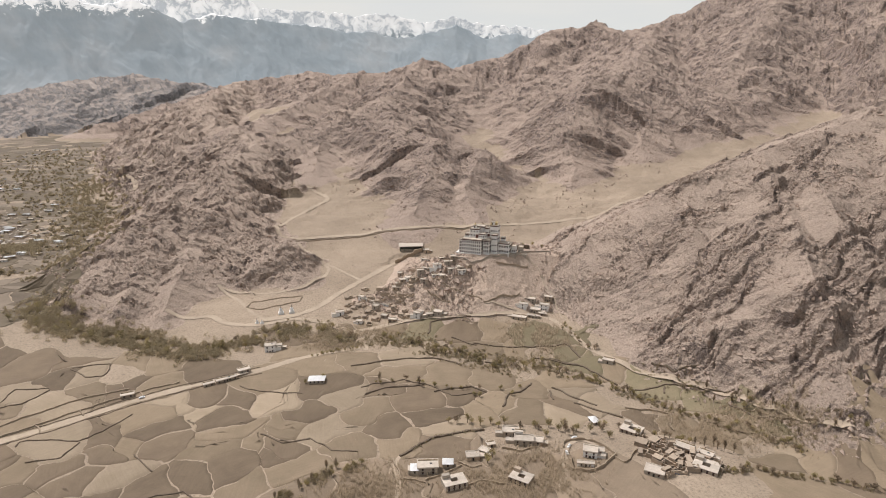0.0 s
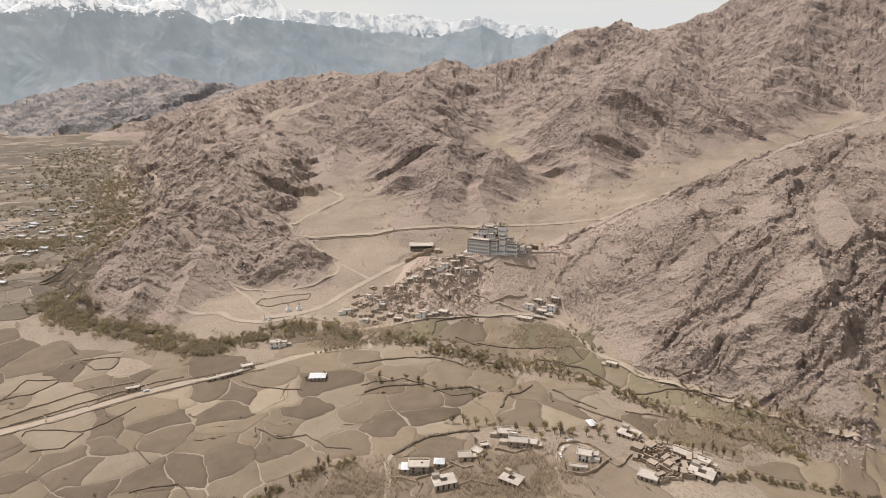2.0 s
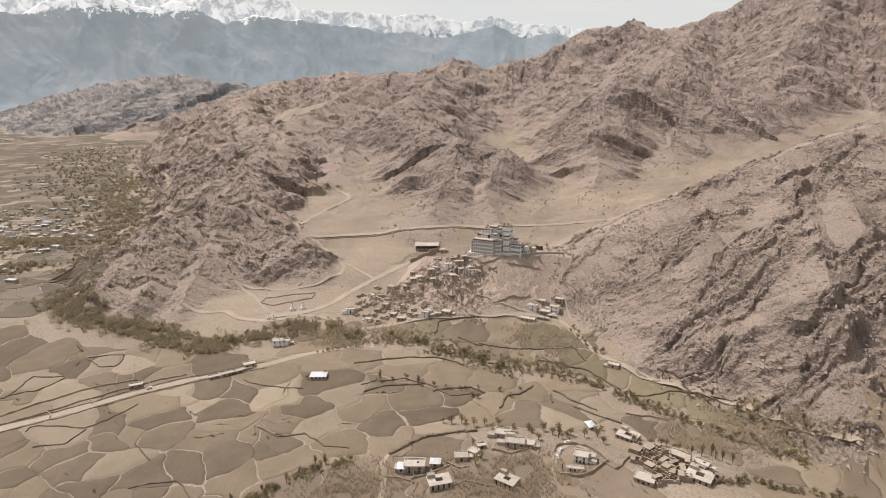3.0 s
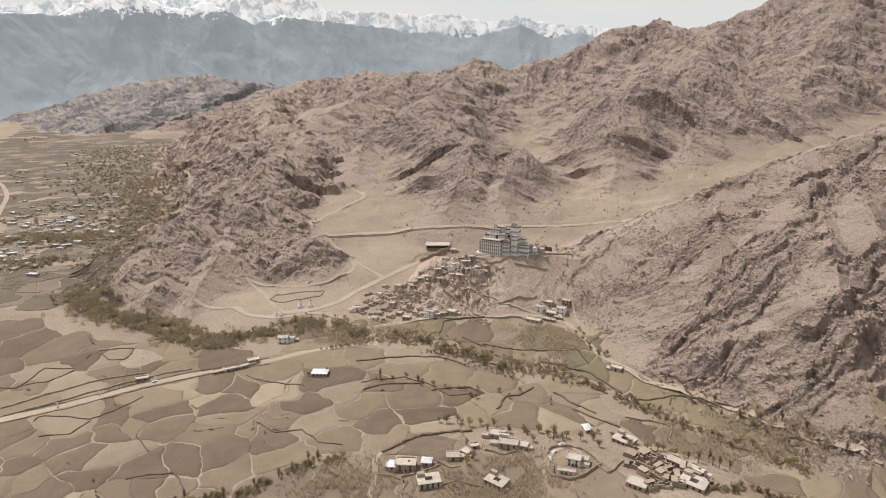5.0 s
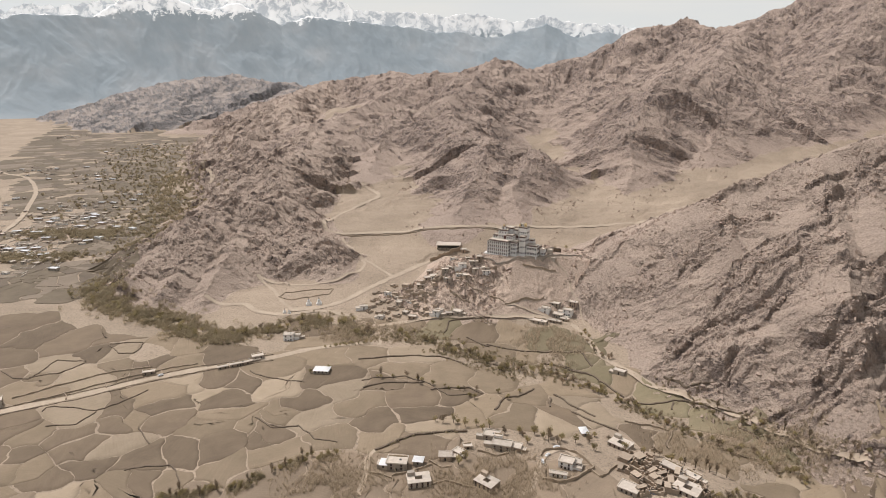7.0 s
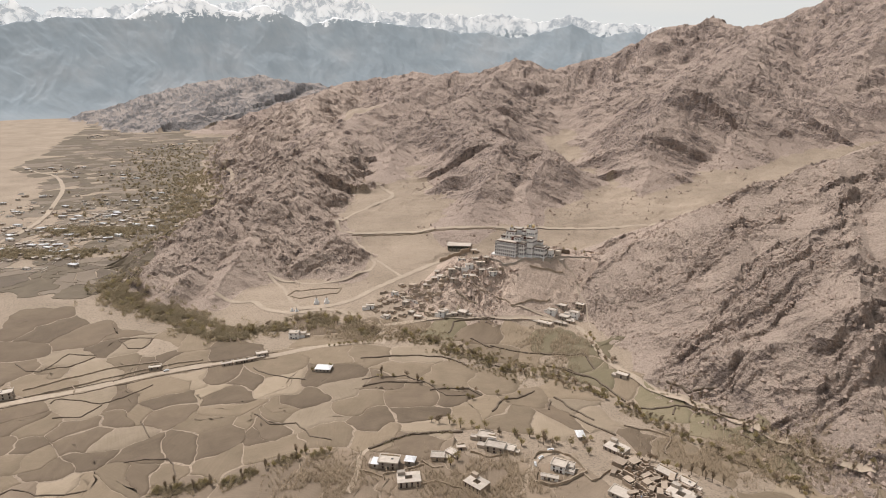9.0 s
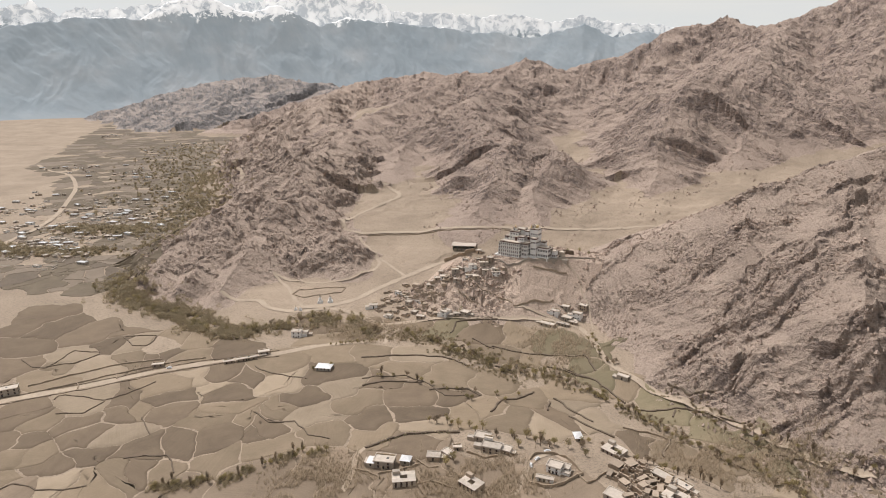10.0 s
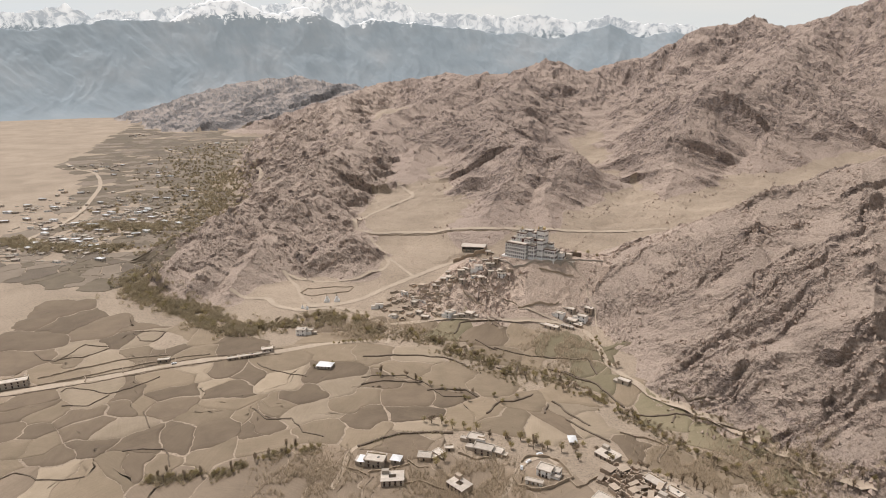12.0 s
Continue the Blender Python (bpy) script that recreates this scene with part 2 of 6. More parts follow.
# crest lines: points (x, y, z), fall to the left and right of the line, gully size, hill
CRESTS = [
    ("right", [(75, 656, 36), (118, 650, 57), (150, 657, 79), (220, 668, 112), (294, 680, 142), (354, 690, 164), (450, 720, 200), (640, 760, 270), (900, 800, 340)], 0.42, 0.50, 7),
    ("right", [(300, 665, 140), (285, 560, 98), (262, 470, 70), (262, 420, 30)], 0.55, 0.50, 5),
    ("right", [(330, 640, 140), (314, 490, 80), (304, 410, 26), (300, 372, 3)], 0.55, 0.55, 5),
    ("right", [(450, 720, 200), (400, 520, 120), (370, 410, 60), (350, 340, 5)], 0.54, 0.54, 5),
    ("right", [(900, 800, 340), (700, 420, 200), (560, 200, 90)], 0.5, 0.5, 9),
    ("right", [(220, 668, 110), (200, 560, 64), (188, 470, 22)], 0.6, 0.6, 5),
    ("left", [(-462, 592, 4), (-425, 640, 34), (-399, 690, 50), (-358, 734, 60), (-326, 785, 49), (-360, 840, 66), (-396, 893, 86), (-400, 1000, 98), (-410, 1114, 107), (-520, 1300, 110), (-640, 1440, 118), (-700, 1560, 129), (-850, 1900, 155), (-1043, 2634, 186)], 0.48, 0.42, 14),
    ("left", [(-405, 680, 49), (-394, 616, 33), (-400, 570, 17), (-404, 538, 4)], 0.45, 0.45, 7),
    ("left", [(-345, 722, 50), (-326, 632, 33), (-314, 580, 15), (-306, 542, 3)], 0.45, 0.45, 7),
    ("left", [(-455, 640, 20), (-446, 590, 3)], 0.5, 0.5, 3),
    ("left", [(-385, 705, 52), (-358, 604, 28), (-354, 565, 15), (-352, 532, 3)], 0.45, 0.45, 7),
    ("left", [(-335, 715, 44), (-286, 722, 40), (-222, 664, 42), (-196, 640, 18)], 0.62, 0.62, 4),
    ("left", [(-396, 893, 86), (-484, 890, 50), (-560, 880, 5)], 0.5, 0.5, 6),
    ("left", [(-640, 1440, 118), (-668, 1290, 86), (-730, 1220, 8)], 0.5, 0.5, 8),
    ("monastery", [(-128, 596, 5), (-98, 596, 16), (-68, 601, 30), (-42, 614, 42), (-12, 629, 46.5), (20, 640, 46.5), (50, 652, 45), (88, 666, 36)], 0.76, 0.76, 2),
    ("monastery", [(-36, 616, 42), (-60, 648, 31), (-76, 684, 20), (-82, 712, 13)], 0.6, 0.6, 1),
    ("middle", [(-161, 1727, 262), (-190, 1500, 205), (-203, 1276, 174), (-140, 1130, 135), (-73, 1022, 120), (-76, 900, 86), (-95, 815, 40)], 0.50, 0.50, 18),
    ("middle", [(-73, 1022, 120), (2, 1014, 108), (-18, 900, 70), (0, 820, 36)], 0.6, 0.6, 12),
    ("middle", [(-203, 1276, 172), (-292, 1243, 152), (-300, 1120, 92), (-270, 1000, 66)], 0.5, 0.5, 15),
    ("middle", [(-292, 1243, 152), (-350, 1190, 128), (-410, 1114, 104)], 0.5, 0.5, 14),
    ("middle", [(-357, 1783, 222), (-430, 1560, 165), (-520, 1310, 112)], 0.45, 0.45, 16),
    ("middle", [(-120, 1735, 252), (-161, 1727, 264), (-200, 1735, 255), (-236, 1750, 234), (-357, 1783, 222), (-480, 1700, 160), (-571, 1658, 125)], 0.45, 0.45, 18),
    ("middle", [(-357, 1783, 222), (-500, 2200, 215), (-689, 2579, 232), (-917, 2720, 207), (-1043, 2634, 186), (-1125, 2489, 150), (-1400, 2240, 50)], 0.42, 0.42, 21),
    ("back", [(-420, 3000, 120), (-190, 2740, 190), (-104, 2690, 246), (-20, 2680, 280), (66, 2670, 282), (206, 2645, 348), (277, 2620, 391), (349, 2638, 400), (440, 2560, 412), (512, 2440, 368), (600, 2380, 390), (700, 2350, 425), (830, 2330, 490), (1100, 2250, 620), (1500, 2100, 740)], 0.45, 0.45, 33),
    ("back", [(640, 2400, 400), (470, 1900, 310), (332, 1414, 240), (204, 1254, 199), (150, 1120, 125), (157, 1030, 88), (140, 940, 45)], 0.52, 0.52, 21),
    ("back", [(332, 1414, 240), (200, 1480, 215), (71, 1646, 200)], 0.55, 0.5, 15),
    ("back", [(1100, 2250, 620), (760, 1800, 370), (560, 1480, 240), (522, 1396, 206), (363, 1285, 176), (280, 1120, 96)], 0.5, 0.5, 21),
    ("back", [(1500, 2100, 740), (1150, 1650, 450), (900, 1300, 240), (760, 1180, 170)], 0.5, 0.5, 24),
    ("far", [(-1080, 2860, 140), (-1350, 2980, 172), (-1711, 3030, 219), (-2050, 2950, 182), (-2350, 2880, 112), (-2700, 2760, 5)], 0.24, 0.24, 22),
]
HILLS = ["right", "left", "monastery", "middle", "back", "far"]


def land(x, y, want_owner=False):
    x, y = np.asarray(x, float), np.asarray(y, float)
    base = floor_height(x, y)
    wx, wy = x + 14 * fbm(x / 90, y / 90, 3, 3), y + 14 * fbm(x / 90, y / 90, 3, 9)
    top = np.full(x.shape, -1e9)
    owner = np.full(x.shape, -1)
    rib = np.full(x.shape, 0.55)
    for k, (hill, pts, fall_l, fall_r, gully) in enumerate(CRESTS):
        near = 1.0 if hill in ("back", "far", "middle") else 0.55
        d, z, s, side = along(pts, *((wx, wy) if near == 1.0 else (x + (wx - x) * 0.5, y + (wy - y) * 0.5)))
        if hill == "monastery" and gully == 2:
            # levelled ground round the monastery, steeper below its eastern terrace
            d = np.maximum(d - 13.0 * step(-34, -12, x) - 9.0 * step(-8, 14, x), 0) * (1 + 0.25 * step(-8, 14, x))
        rough = z - np.where(side > 0, fall_l, fall_r) * d
        live = rough > base - 60
        if not live.any():
            continue
        h = np.full(x.shape, -1e9)
        dl, sl = d[live], s[live]
        wave = {"far": 320, "back": 150, "middle": 115}.get(hill, 85 * near)
        g = ridged(sl / wave + 7 * k, dl / (wave * 2.6), 4, 50 + k)
        h[live] = rough[live] + gully * ((g - 0.55) * 2.0 * step(0, 70, dl) + 0.5 * (g - 0.6))
        better = h > top
        g_all = np.full(x.shape, 0.55)
        g_all[live] = g
        rib = np.where(better, g_all, rib)
        owner = np.where(better, HILLS.index(hill), owner)
        soft = 9.0
        top = np.where(np.abs(h - top) < soft * 4, np.maximum(h, top) + soft * 0.25 * np.maximum(1 - np.abs(h - top) / (soft * 4), 0) ** 2, np.maximum(h, top))
    up = top - base
    tall = (owner == HILLS.index("middle")) | (owner == HILLS.index("back"))
    crag = np.where(tall, 0.12 * step(0, 8, up) + 0.88 * step(10, 58, up + 30 * fbm(x / 60, y / 60, 2, 58)), step(1, 12, up))
    detail = np.zeros(x.shape)
    hit = up > -20
    xs, ys, us, own = x[hit], y[hit], up[hit], owner[hit]
    size = step(800, 1500, ys)
    near = 1 - step(900, 1700, ys)
    right, left, abbey = (own == HILLS.index(k) for k in ("right", "left", "monastery"))
    # beds strike up to the right; their broken heads face the valley mouth
    ca, sa = 0.86, 0.51
    bx, by = xs + 17 * fbm(xs / 55, ys / 55, 4, 15), ys + 17 * fbm(xs / 55, ys / 55, 4, 16)
    ax, ay = bx * ca + by * sa, by * ca - bx * sa
    # outcrops stand proud in patches between smooth debris chutes
    patch = np.where(right, fbm(ax / 170, ay / 42, 3, 12) + 0.4 * fbm(ax / 50, ay / 16, 2, 14), fbm(bx / 120, by / 120, 3, 12) + 0.5 * fbm(bx / 38, by / 38, 3, 14))
    patch = np.where(abbey, 0.4, patch + np.where(right, 0.04 - 0.3 * (1 - step(105, 185, xs)) - 0.3 * step(600, 680, ys) + 0.2 * step(230, 290, xs) * (1 - step(450, 540, ys)), np.where(left, 0.13, 0.2)))
    # ribs are bare, the gullies between them filled with debris
    patch = np.where(abbey, patch, patch * np.where(right, 1.0, 0.75) + np.where(right, 0.25, 1.0) * (rib[hit] - 0.56))
    bare = step(-0.05, 0.13, patch)
    wide = np.where(right, 30.0, 44.0 + 26 * size)
    beds = ledge(ay / wide + 0.9 * fbm(ax / (wide * 3), ay / (wide * 2), 3, 33), 0.16)
    thin = ledge(ay / (wide * 0.36) + 0.8 * fbm(ax / wide, ay / (wide * 0.7), 3, 35), 0.25)
    blocks = np.where(abbey, ridged(bx / 17, by / 17, 4, 22, 0.55), ridged(bx / 48, by / 48, 5, 20, 0.58))
    form = np.where(abbey, blocks, np.where(right, 0.5 * beds + 0.25 * thin + 0.32 * blocks, 0.26 * beds + 0.14 * thin + 0.72 * blocks))
    grain = ridged(xs / 15, ys / 15, 4, 27, 0.6)
    calm = np.where(own == HILLS.index("far"), 1.25, 1.0)
    tall_rock = np.where(abbey, 13.5, np.where(right, 11.5 + 5 * step(210, 290, xs) * (1 - step(480, 580, ys)), 12.0 + 5 * size))
    detail[hit] = calm * (bare * tall_rock * (form - 0.5) + (0.15 + 0.85 * bare) * 4.0 * (0.15 + 0.85 * near) * (grain - 0.5) + 9 * fbm(xs / 95, ys / 95, 3, 60))
    mon = owner == HILLS.index("monastery")
    pad = step(4, 16, np.abs(y - 629 - 0.37 * (x - 10)) - 6 - 12 * step(-8, 14, x) + 40 * step(-24, -36, x))
    detail = np.where(mon, detail * pad * (0.62 - 0.47 * step(-12, 12, x)), detail)
    top = top + detail * crag
    # debris apron: the foot of a slope runs out gently
    soft = np.where(tall, 24.0, np.where(owner == HILLS.index("monastery"), 9.0, 5.5))
    gap = np.clip((top - base) / soft, -1, 1)
    z = np.where(top - base > soft, top, np.where(top - base < -soft, base, base + soft * (gap + 1) ** 2 / 4))
    if want_owner:
        return z, np.where(top - base > -1.0, owner, -1)
    return z


def grid_mesh(name, P, F, material, smooth=True):
    me = bpy.data.meshes.new(name)
    used, inv = np.unique(F, return_inverse=True)
    V = P[used]
    me.vertices.add(len(V))
    me.vertices.foreach_set("co", V.astype(np.float32).ravel())
    me.loops.add(F.size)
    me.loops.foreach_set("vertex_index", inv.ravel().astype(np.int32))
    me.polygons.add(len(F))
    me.polygons.foreach_set("loop_start", np.arange(0, F.size, 4, dtype=np.int32))
    me.polygons.foreach_set("use_smooth", np.full(len(F), smooth))
    me.update(calc_edges=True)
    me.materials.append(material)
    return new(name, me)


CENTRE = (55.0, 10.0)


def rings(*spans):
    r = []
    for a, b, f in spans:
        n = int(math.log(b / a) / f)
        r += list(a * (b / a) ** (np.arange(n) / n))
    return np.array(r + [spans[-1][1]])


radii = rings((0.5, 20, 0.5), (20, 150, 0.12), (150, 400, 0.010), (400, 1100, 0.0031), (1100, 1500, 0.004), (1500, 3300, 0.0055), (3300, 4000, 0.009), (4000, 4850, 0.04))
fine_az = np.radians(np.arange(-60, 40.01, 0.095))
coarse_az = np.radians(np.arange(40, 300.1, 4.0))
az = np.concatenate([fine_az, coarse_az[1:-1]])
A, R = np.meshgrid(az, radii)
GX, GY = CENTRE[0] + R * np.sin(A), CENTRE[1] + R * np.cos(A)
GZ, OWN = land(GX, GY, True)
rows_n, cols_n = GX.shape
P = np.stack([GX, GY, GZ], -1).reshape(-1, 3)
idx = np.arange(rows_n * cols_n).reshape(rows_n, cols_n)
nxt = np.roll(idx, -1, 1)
F = np.stack([idx[:-1], idx[1:], nxt[1:], nxt[:-1]], -1).reshape(-1, 4)
F = F[:, ::-1]
own_face = OWN[:-1].reshape(-1)
ground = grid_mesh("ground", P, F[own_face == -1], M_FLOOR)
tagged(ground, "dry sandy valley floor with terraced fields", "ground", kind="structure")
HILL_LABELS = {
    "right": ("steep rocky brown hillside above the stream road", "hillside"),
    "left": ("bare rocky brown hill ending at the fields", "hill"),
    "monastery": ("stony hill under the white monastery", "hill"),
    "middle": ("bare craggy brown mountain with debris slopes", "mountain"),
    "back": ("high bare brown mountain ridge with gullies", "mountain"),
    "far": ("low brown hills closing the far valley", "hill")}
for k, hill in enumerate(HILLS):
    if (own_face == k).any():
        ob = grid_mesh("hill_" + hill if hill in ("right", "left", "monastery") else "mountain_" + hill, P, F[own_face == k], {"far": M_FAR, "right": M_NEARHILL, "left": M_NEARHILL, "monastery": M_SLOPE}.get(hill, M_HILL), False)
        tagged(ob, *HILL_LABELS[hill], kind="structure")


# ---- the ranges beyond the valley: hazy blue slopes, and snow peaks behind them ----
def range_material(name, line_lo, line_hi, wander, streak):
    """Rock with distance haze painted in as blue tone and glow, and snow above a ragged line; streak: how much rock
    shows through the snow.
    """
    m, n, l, b = shader(name, 0.9, 0.0)
    geo = n.new("ShaderNodeNewGeometry")
    pos = geo.outputs["Position"]
    sep, sepn = n.new("ShaderNodeSeparateXYZ"), n.new("ShaderNodeSeparateXYZ")
    l.new(pos, sep.inputs[0])
    l.new(geo.outputs["Normal"], sepn.inputs[0])
    big = noise_node(n, l, pos, 0.0032, 6, 0.6, 0.15)
    mid = noise_node(n, l, pos, 0.016, 9, 0.7, 0.5)
    crest = ridge_node(n, l, pos, 0.006, 7, 0.55)
    line = math_node(n, l, "ADD", sep.outputs["Z"], math_node(n, l, "MULTIPLY", math_node(n, l, "SUBTRACT", mid, 0.5), wander))
    line = math_node(n, l, "ADD", line, math_node(n, l, "MULTIPLY", math_node(n, l, "SUBTRACT", sepn.outputs["X"], 0.0), -60.0))
    mr = n.new("ShaderNodeMapRange")
    mr.inputs["From Min"].default_value, mr.inputs["From Max"].default_value = line_lo, line_hi
    l.new(line, mr.inputs["Value"])
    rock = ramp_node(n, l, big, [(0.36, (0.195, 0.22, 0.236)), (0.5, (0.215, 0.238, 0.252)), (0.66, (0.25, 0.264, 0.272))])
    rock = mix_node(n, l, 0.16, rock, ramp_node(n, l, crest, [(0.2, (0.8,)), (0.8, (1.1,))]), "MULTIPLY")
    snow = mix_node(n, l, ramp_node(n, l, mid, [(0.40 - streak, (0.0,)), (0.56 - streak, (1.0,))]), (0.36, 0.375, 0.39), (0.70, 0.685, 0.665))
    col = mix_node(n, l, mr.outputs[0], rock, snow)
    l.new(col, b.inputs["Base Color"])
    # rock and snow glow in their own colour, for haze and missing sunlight
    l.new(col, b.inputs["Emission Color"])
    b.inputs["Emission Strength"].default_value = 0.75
    return m


def far_range(name, top, r0, r1, r2, base, spur_size, jag, material, label, seed):
    """A long relief of spurs rising from r0 to its crest at r1 and falling behind it to r2."""
    ra = np.radians(np.concatenate([np.arange(-80, 30, 0.10), np.arange(30, 280, 4.0)]))
    rr = np.concatenate([np.linspace(r0, r1, 110), np.linspace(r1 + 12, r2, 5)])
    RA, RR = np.meshgrid(ra, rr)
    deg = (np.degrees(RA) + 180) % 360 - 180
    rt = np.interp(deg, [p[0] for p in top], [p[1] for p in top])
    arc = RA * r1
    v = np.clip((RR - r0) / (r1 - r0), 0, 1)
    back = 1 - step(r1, r2 + 60, RR)
    spur = ridged(arc / 420 + 0.5 * fbm(arc / 500, RR / 300, 2, seed), RR / 700 + arc / 1500, 5, seed + 4, 0.5)
    ruggedness = ridged(arc / 95 + RR / 130, RR / 150, 4, seed + 9, 0.55) - 0.55
    z = base + (rt - base) * (0.42 * v + 0.58 * v ** 1.7) * back
    z = z + spur_size * (spur - 0.62) * np.sin(np.pi * np.clip(v, 0, 1)) + jag * (0.25 + 0.75 * v) * v ** 0.5 * ruggedness
    RP = np.stack([CENTRE[0] + RR * np.sin(RA), CENTRE[1] + RR * np.cos(RA), z], -1).reshape(-1, 3)
    ri = np.arange(RR.size).reshape(RR.shape)
    rn = np.roll(ri, -1, 1)
    RF = np.stack([ri[:-1], ri[1:], rn[1:], rn[:-1]], -1).reshape(-1, 4)[:, ::-1]
    return tagged(grid_mesh(name, RP, RF, material), label, "mountains", kind="structure")


BLUE_TOP = [(-180, 300), (-70, 470), (-55, 500), (-50.4, 496), (-47.7, 527), (-45, 568), (-42.9, 580), (-40.2, 573), (-38.5, 658), (-37.1, 716), (-34.7, 716), (-32.8, 640), (-31.5, 633), (-29.5, 684), (-28, 628), (-26, 552),
            (-23.4, 607), (-20.3, 581), (-18.6, 568), (-16.6, 551), (-14.7, 533), (-12.7, 503), (-10.4, 503), (-8.2, 465), (-5.7, 494), (-3, 549), (-0.3, 461), (2.1, 496), (6.8, 417), (40, 380), (180, 300)]
SNOW_TOP = [(-180, 320), (-70, 560), (-55, 590), (-50.2, 608), (-47.4, 672), (-45.8, 599), (-44.6, 643), (-42.7, 635), (-38.9, 685), (-36, 783), (-33.6, 691), (-30.6, 719), (-28.7, 779), (-26, 812), (-22.8, 768), (-20.5, 704),
            (-19.3, 659), (-17.6, 649), (-14.1, 644), (-11.7, 621), (-9.2, 640), (-5.7, 573), (-3.3, 621), (-1.5, 581), (-0.3, 556), (2, 557), (6.7, 501), (40, 420), (180, 320)]
far_range("backdrop_blue", BLUE_TOP, 4020, 4600, 4660, -8, 70, 26, range_material("haze_glow_range", 565, 585, 300, 0.02), "distant hazy blue mountain range with snow patches", 70)
far_range("backdrop_snow", SNOW_TOP, 4680, 4800, 4860, 200, 60, 40, range_material("snow_glow_range", 470, 500, 300, -0.03), "distant snow-covered peaks above the blue range", 90)


# ---- plan of fields, roads, walls, houses and trees (metres) ----
PLOTS_SEEDS = (
    [(-405, 429, 0), (-364, 430, 0), (-336, 442, 0), (-399, 388, 0), (-380, 353, 0), (-438, 432, 0), (-326, 422, 0), (-310, 427, 2), (-283, 441, 1), (-260, 444, 1), (-338, 387, 2), (-331, 369, 1), (-287, 394, 1), (-266, 414, 0), (-274, 403, 0), (-246, 412, 1), (-218, 437, 0), (-304, 378, 2), (-327, 355, 1), (-194, 396, 0), (-177, 394, 0), (-169, 414, 1), (-223, 358, 1), (-210, 378, 2), (-193, 372, 2), (-156, 393, 2), (-175, 367, 0), (-241, 339, 0), (-216, 351, 0), (-235, 324, 0)]
    + [(-221, 333, 1), (-271, 326, 2), (-308, 310, 0), (-291, 297, 0), (-274, 299, 1), (-251, 305, 0), (-281, 278, 0), (-260, 279, 0), (-232, 296, 0), (-250, 267, 1), (-214, 279, 0), (-205, 332, 0), (-169, 329, 1), (-165, 352, 1), (-144, 340, 1), (-216, 307, 2), (-182, 292, 0), (-170, 304, 0), (-149, 317, 0), (-131, 329, 0), (-126, 340, 0), (-127, 356, 1), (-231, 259, 0), (-133, 296, 1), (-103, 313, 1), (-174, 274, 0), (-161, 278, 1), (-182, 266, 1), (-188, 257, 1), (-213, 248, 2)]
    + [(-259, 258, 1), (-242, 242, 1), (-118, 378, 0), (-98, 356, 2), (-60, 364, 0), (-30, 374, 0), (-42, 401, 0), (-72, 382, 1), (-67, 408, 0), (-113, 416, 0), (-94, 400, 2), (-59, 442, 1), (-22, 442, 1), (9, 449, 1), (-62, 473, 2), (-129, 452, 1), (-102, 457, 1), (-152, 485, 1), (-172, 509, 0), (-134, 517, 0), (-10, 405, 0), (4, 388, 1), (14, 400, 1), (-19, 358, 2), (-23, 334, 0), (-47, 341, 1), (-79, 335, 1), (46, 423, 1), (61, 407, 0), (39, 389, 1)]
    + [(56, 390, 2), (-127, 358, 1), (-143, 392, 2), (-14, 530, 0), (4, 501, 1), (15, 529, 1), (35, 498, 1), (75, 429, 2), (91, 413, 2), (71, 447, 1), (119, 393, 0), (141, 385, 1), (166, 373, 1), (106, 463, 1), (141, 442, 3), (161, 417, 3), (184, 407, 3), (193, 386, 3), (48, 525, 3), (71, 515, 3), (66, 490, 3), (93, 470, 3), (-55, 532, 3), (-83, 533, 1), (197, 355, 2), (194, 350, 1), (212, 349, 1), (232, 342, 0), (195, 315, 1), (254, 370, 1)]
    + [(249, 342, 1)]
)
BLANK_SEEDS = (
    [(-327, 538), (-242, 500), (-198, 483), (-92, 505), (-32, 495), (0, 481), (35, 463), (80, 458), (108, 433), (134, 414), (159, 390), (184, 366), (-63, 303), (-72, 288), (-92, 286), (-46, 293), (-30, 307), (-7, 311), (11, 326), (26, 343), (50, 342), (74, 328), (96, 371), (108, 344), (127, 343), (141, 335), (30, 306), (52, 308), (84, 319), (-377, 500), (-329, 479), (-453, 551), (-211, 533), (-155, 544), (-127, 566), (-76, 552), (-17, 564), (27, 573), (81, 565), (121, 491), (151, 456), (182, 434), (211, 397), (238, 379), (57, 490)]
    + [(-473, 413), (-343, 315), (-231, 237), (-286, 430), (-145, 270)]
)
MAIN_ROAD = (
    [(-335, 309), (-323, 320), (-293, 346), (-261, 376), (-231, 400), (-194, 426), (-174, 438), (-159, 452), (-146, 465), (-126, 480), (-104, 493)]
)
STREAM_ROAD = (
    [(-307, 547), (-284, 547), (-264, 551), (-244, 538), (-212, 535), (-181, 548), (-150, 545), (-119, 531), (-101, 538), (-75, 547), (-15, 553), (22, 563), (43, 569), (70, 560), (85, 527), (95, 499), (111, 479), (131, 458), (160, 438), (184, 423), (203, 400), (223, 381), (247, 371)]
)
FORD_ROAD = (
    [(-119, 531), (-104, 514), (-97, 486)]
)
RAMP = (
    [(-218, 542), (-184, 555), (-166, 572), (-149, 613), (-133, 646), (-110, 688), (-94, 712), (-86, 728)]
)
UPPER_TRACK = (
    [(-282, 613), (-246, 608), (-207, 612), (-183, 628), (-176, 674), (-188, 697), (-211, 729), (-233, 750)]
)
CROSS_TRACK = (
    [(-134, 650), (-157, 672), (-184, 697)]
)
LOWER_TRACK = (
    [(-282, 613), (-252, 591), (-228, 562), (-210, 547)]
)
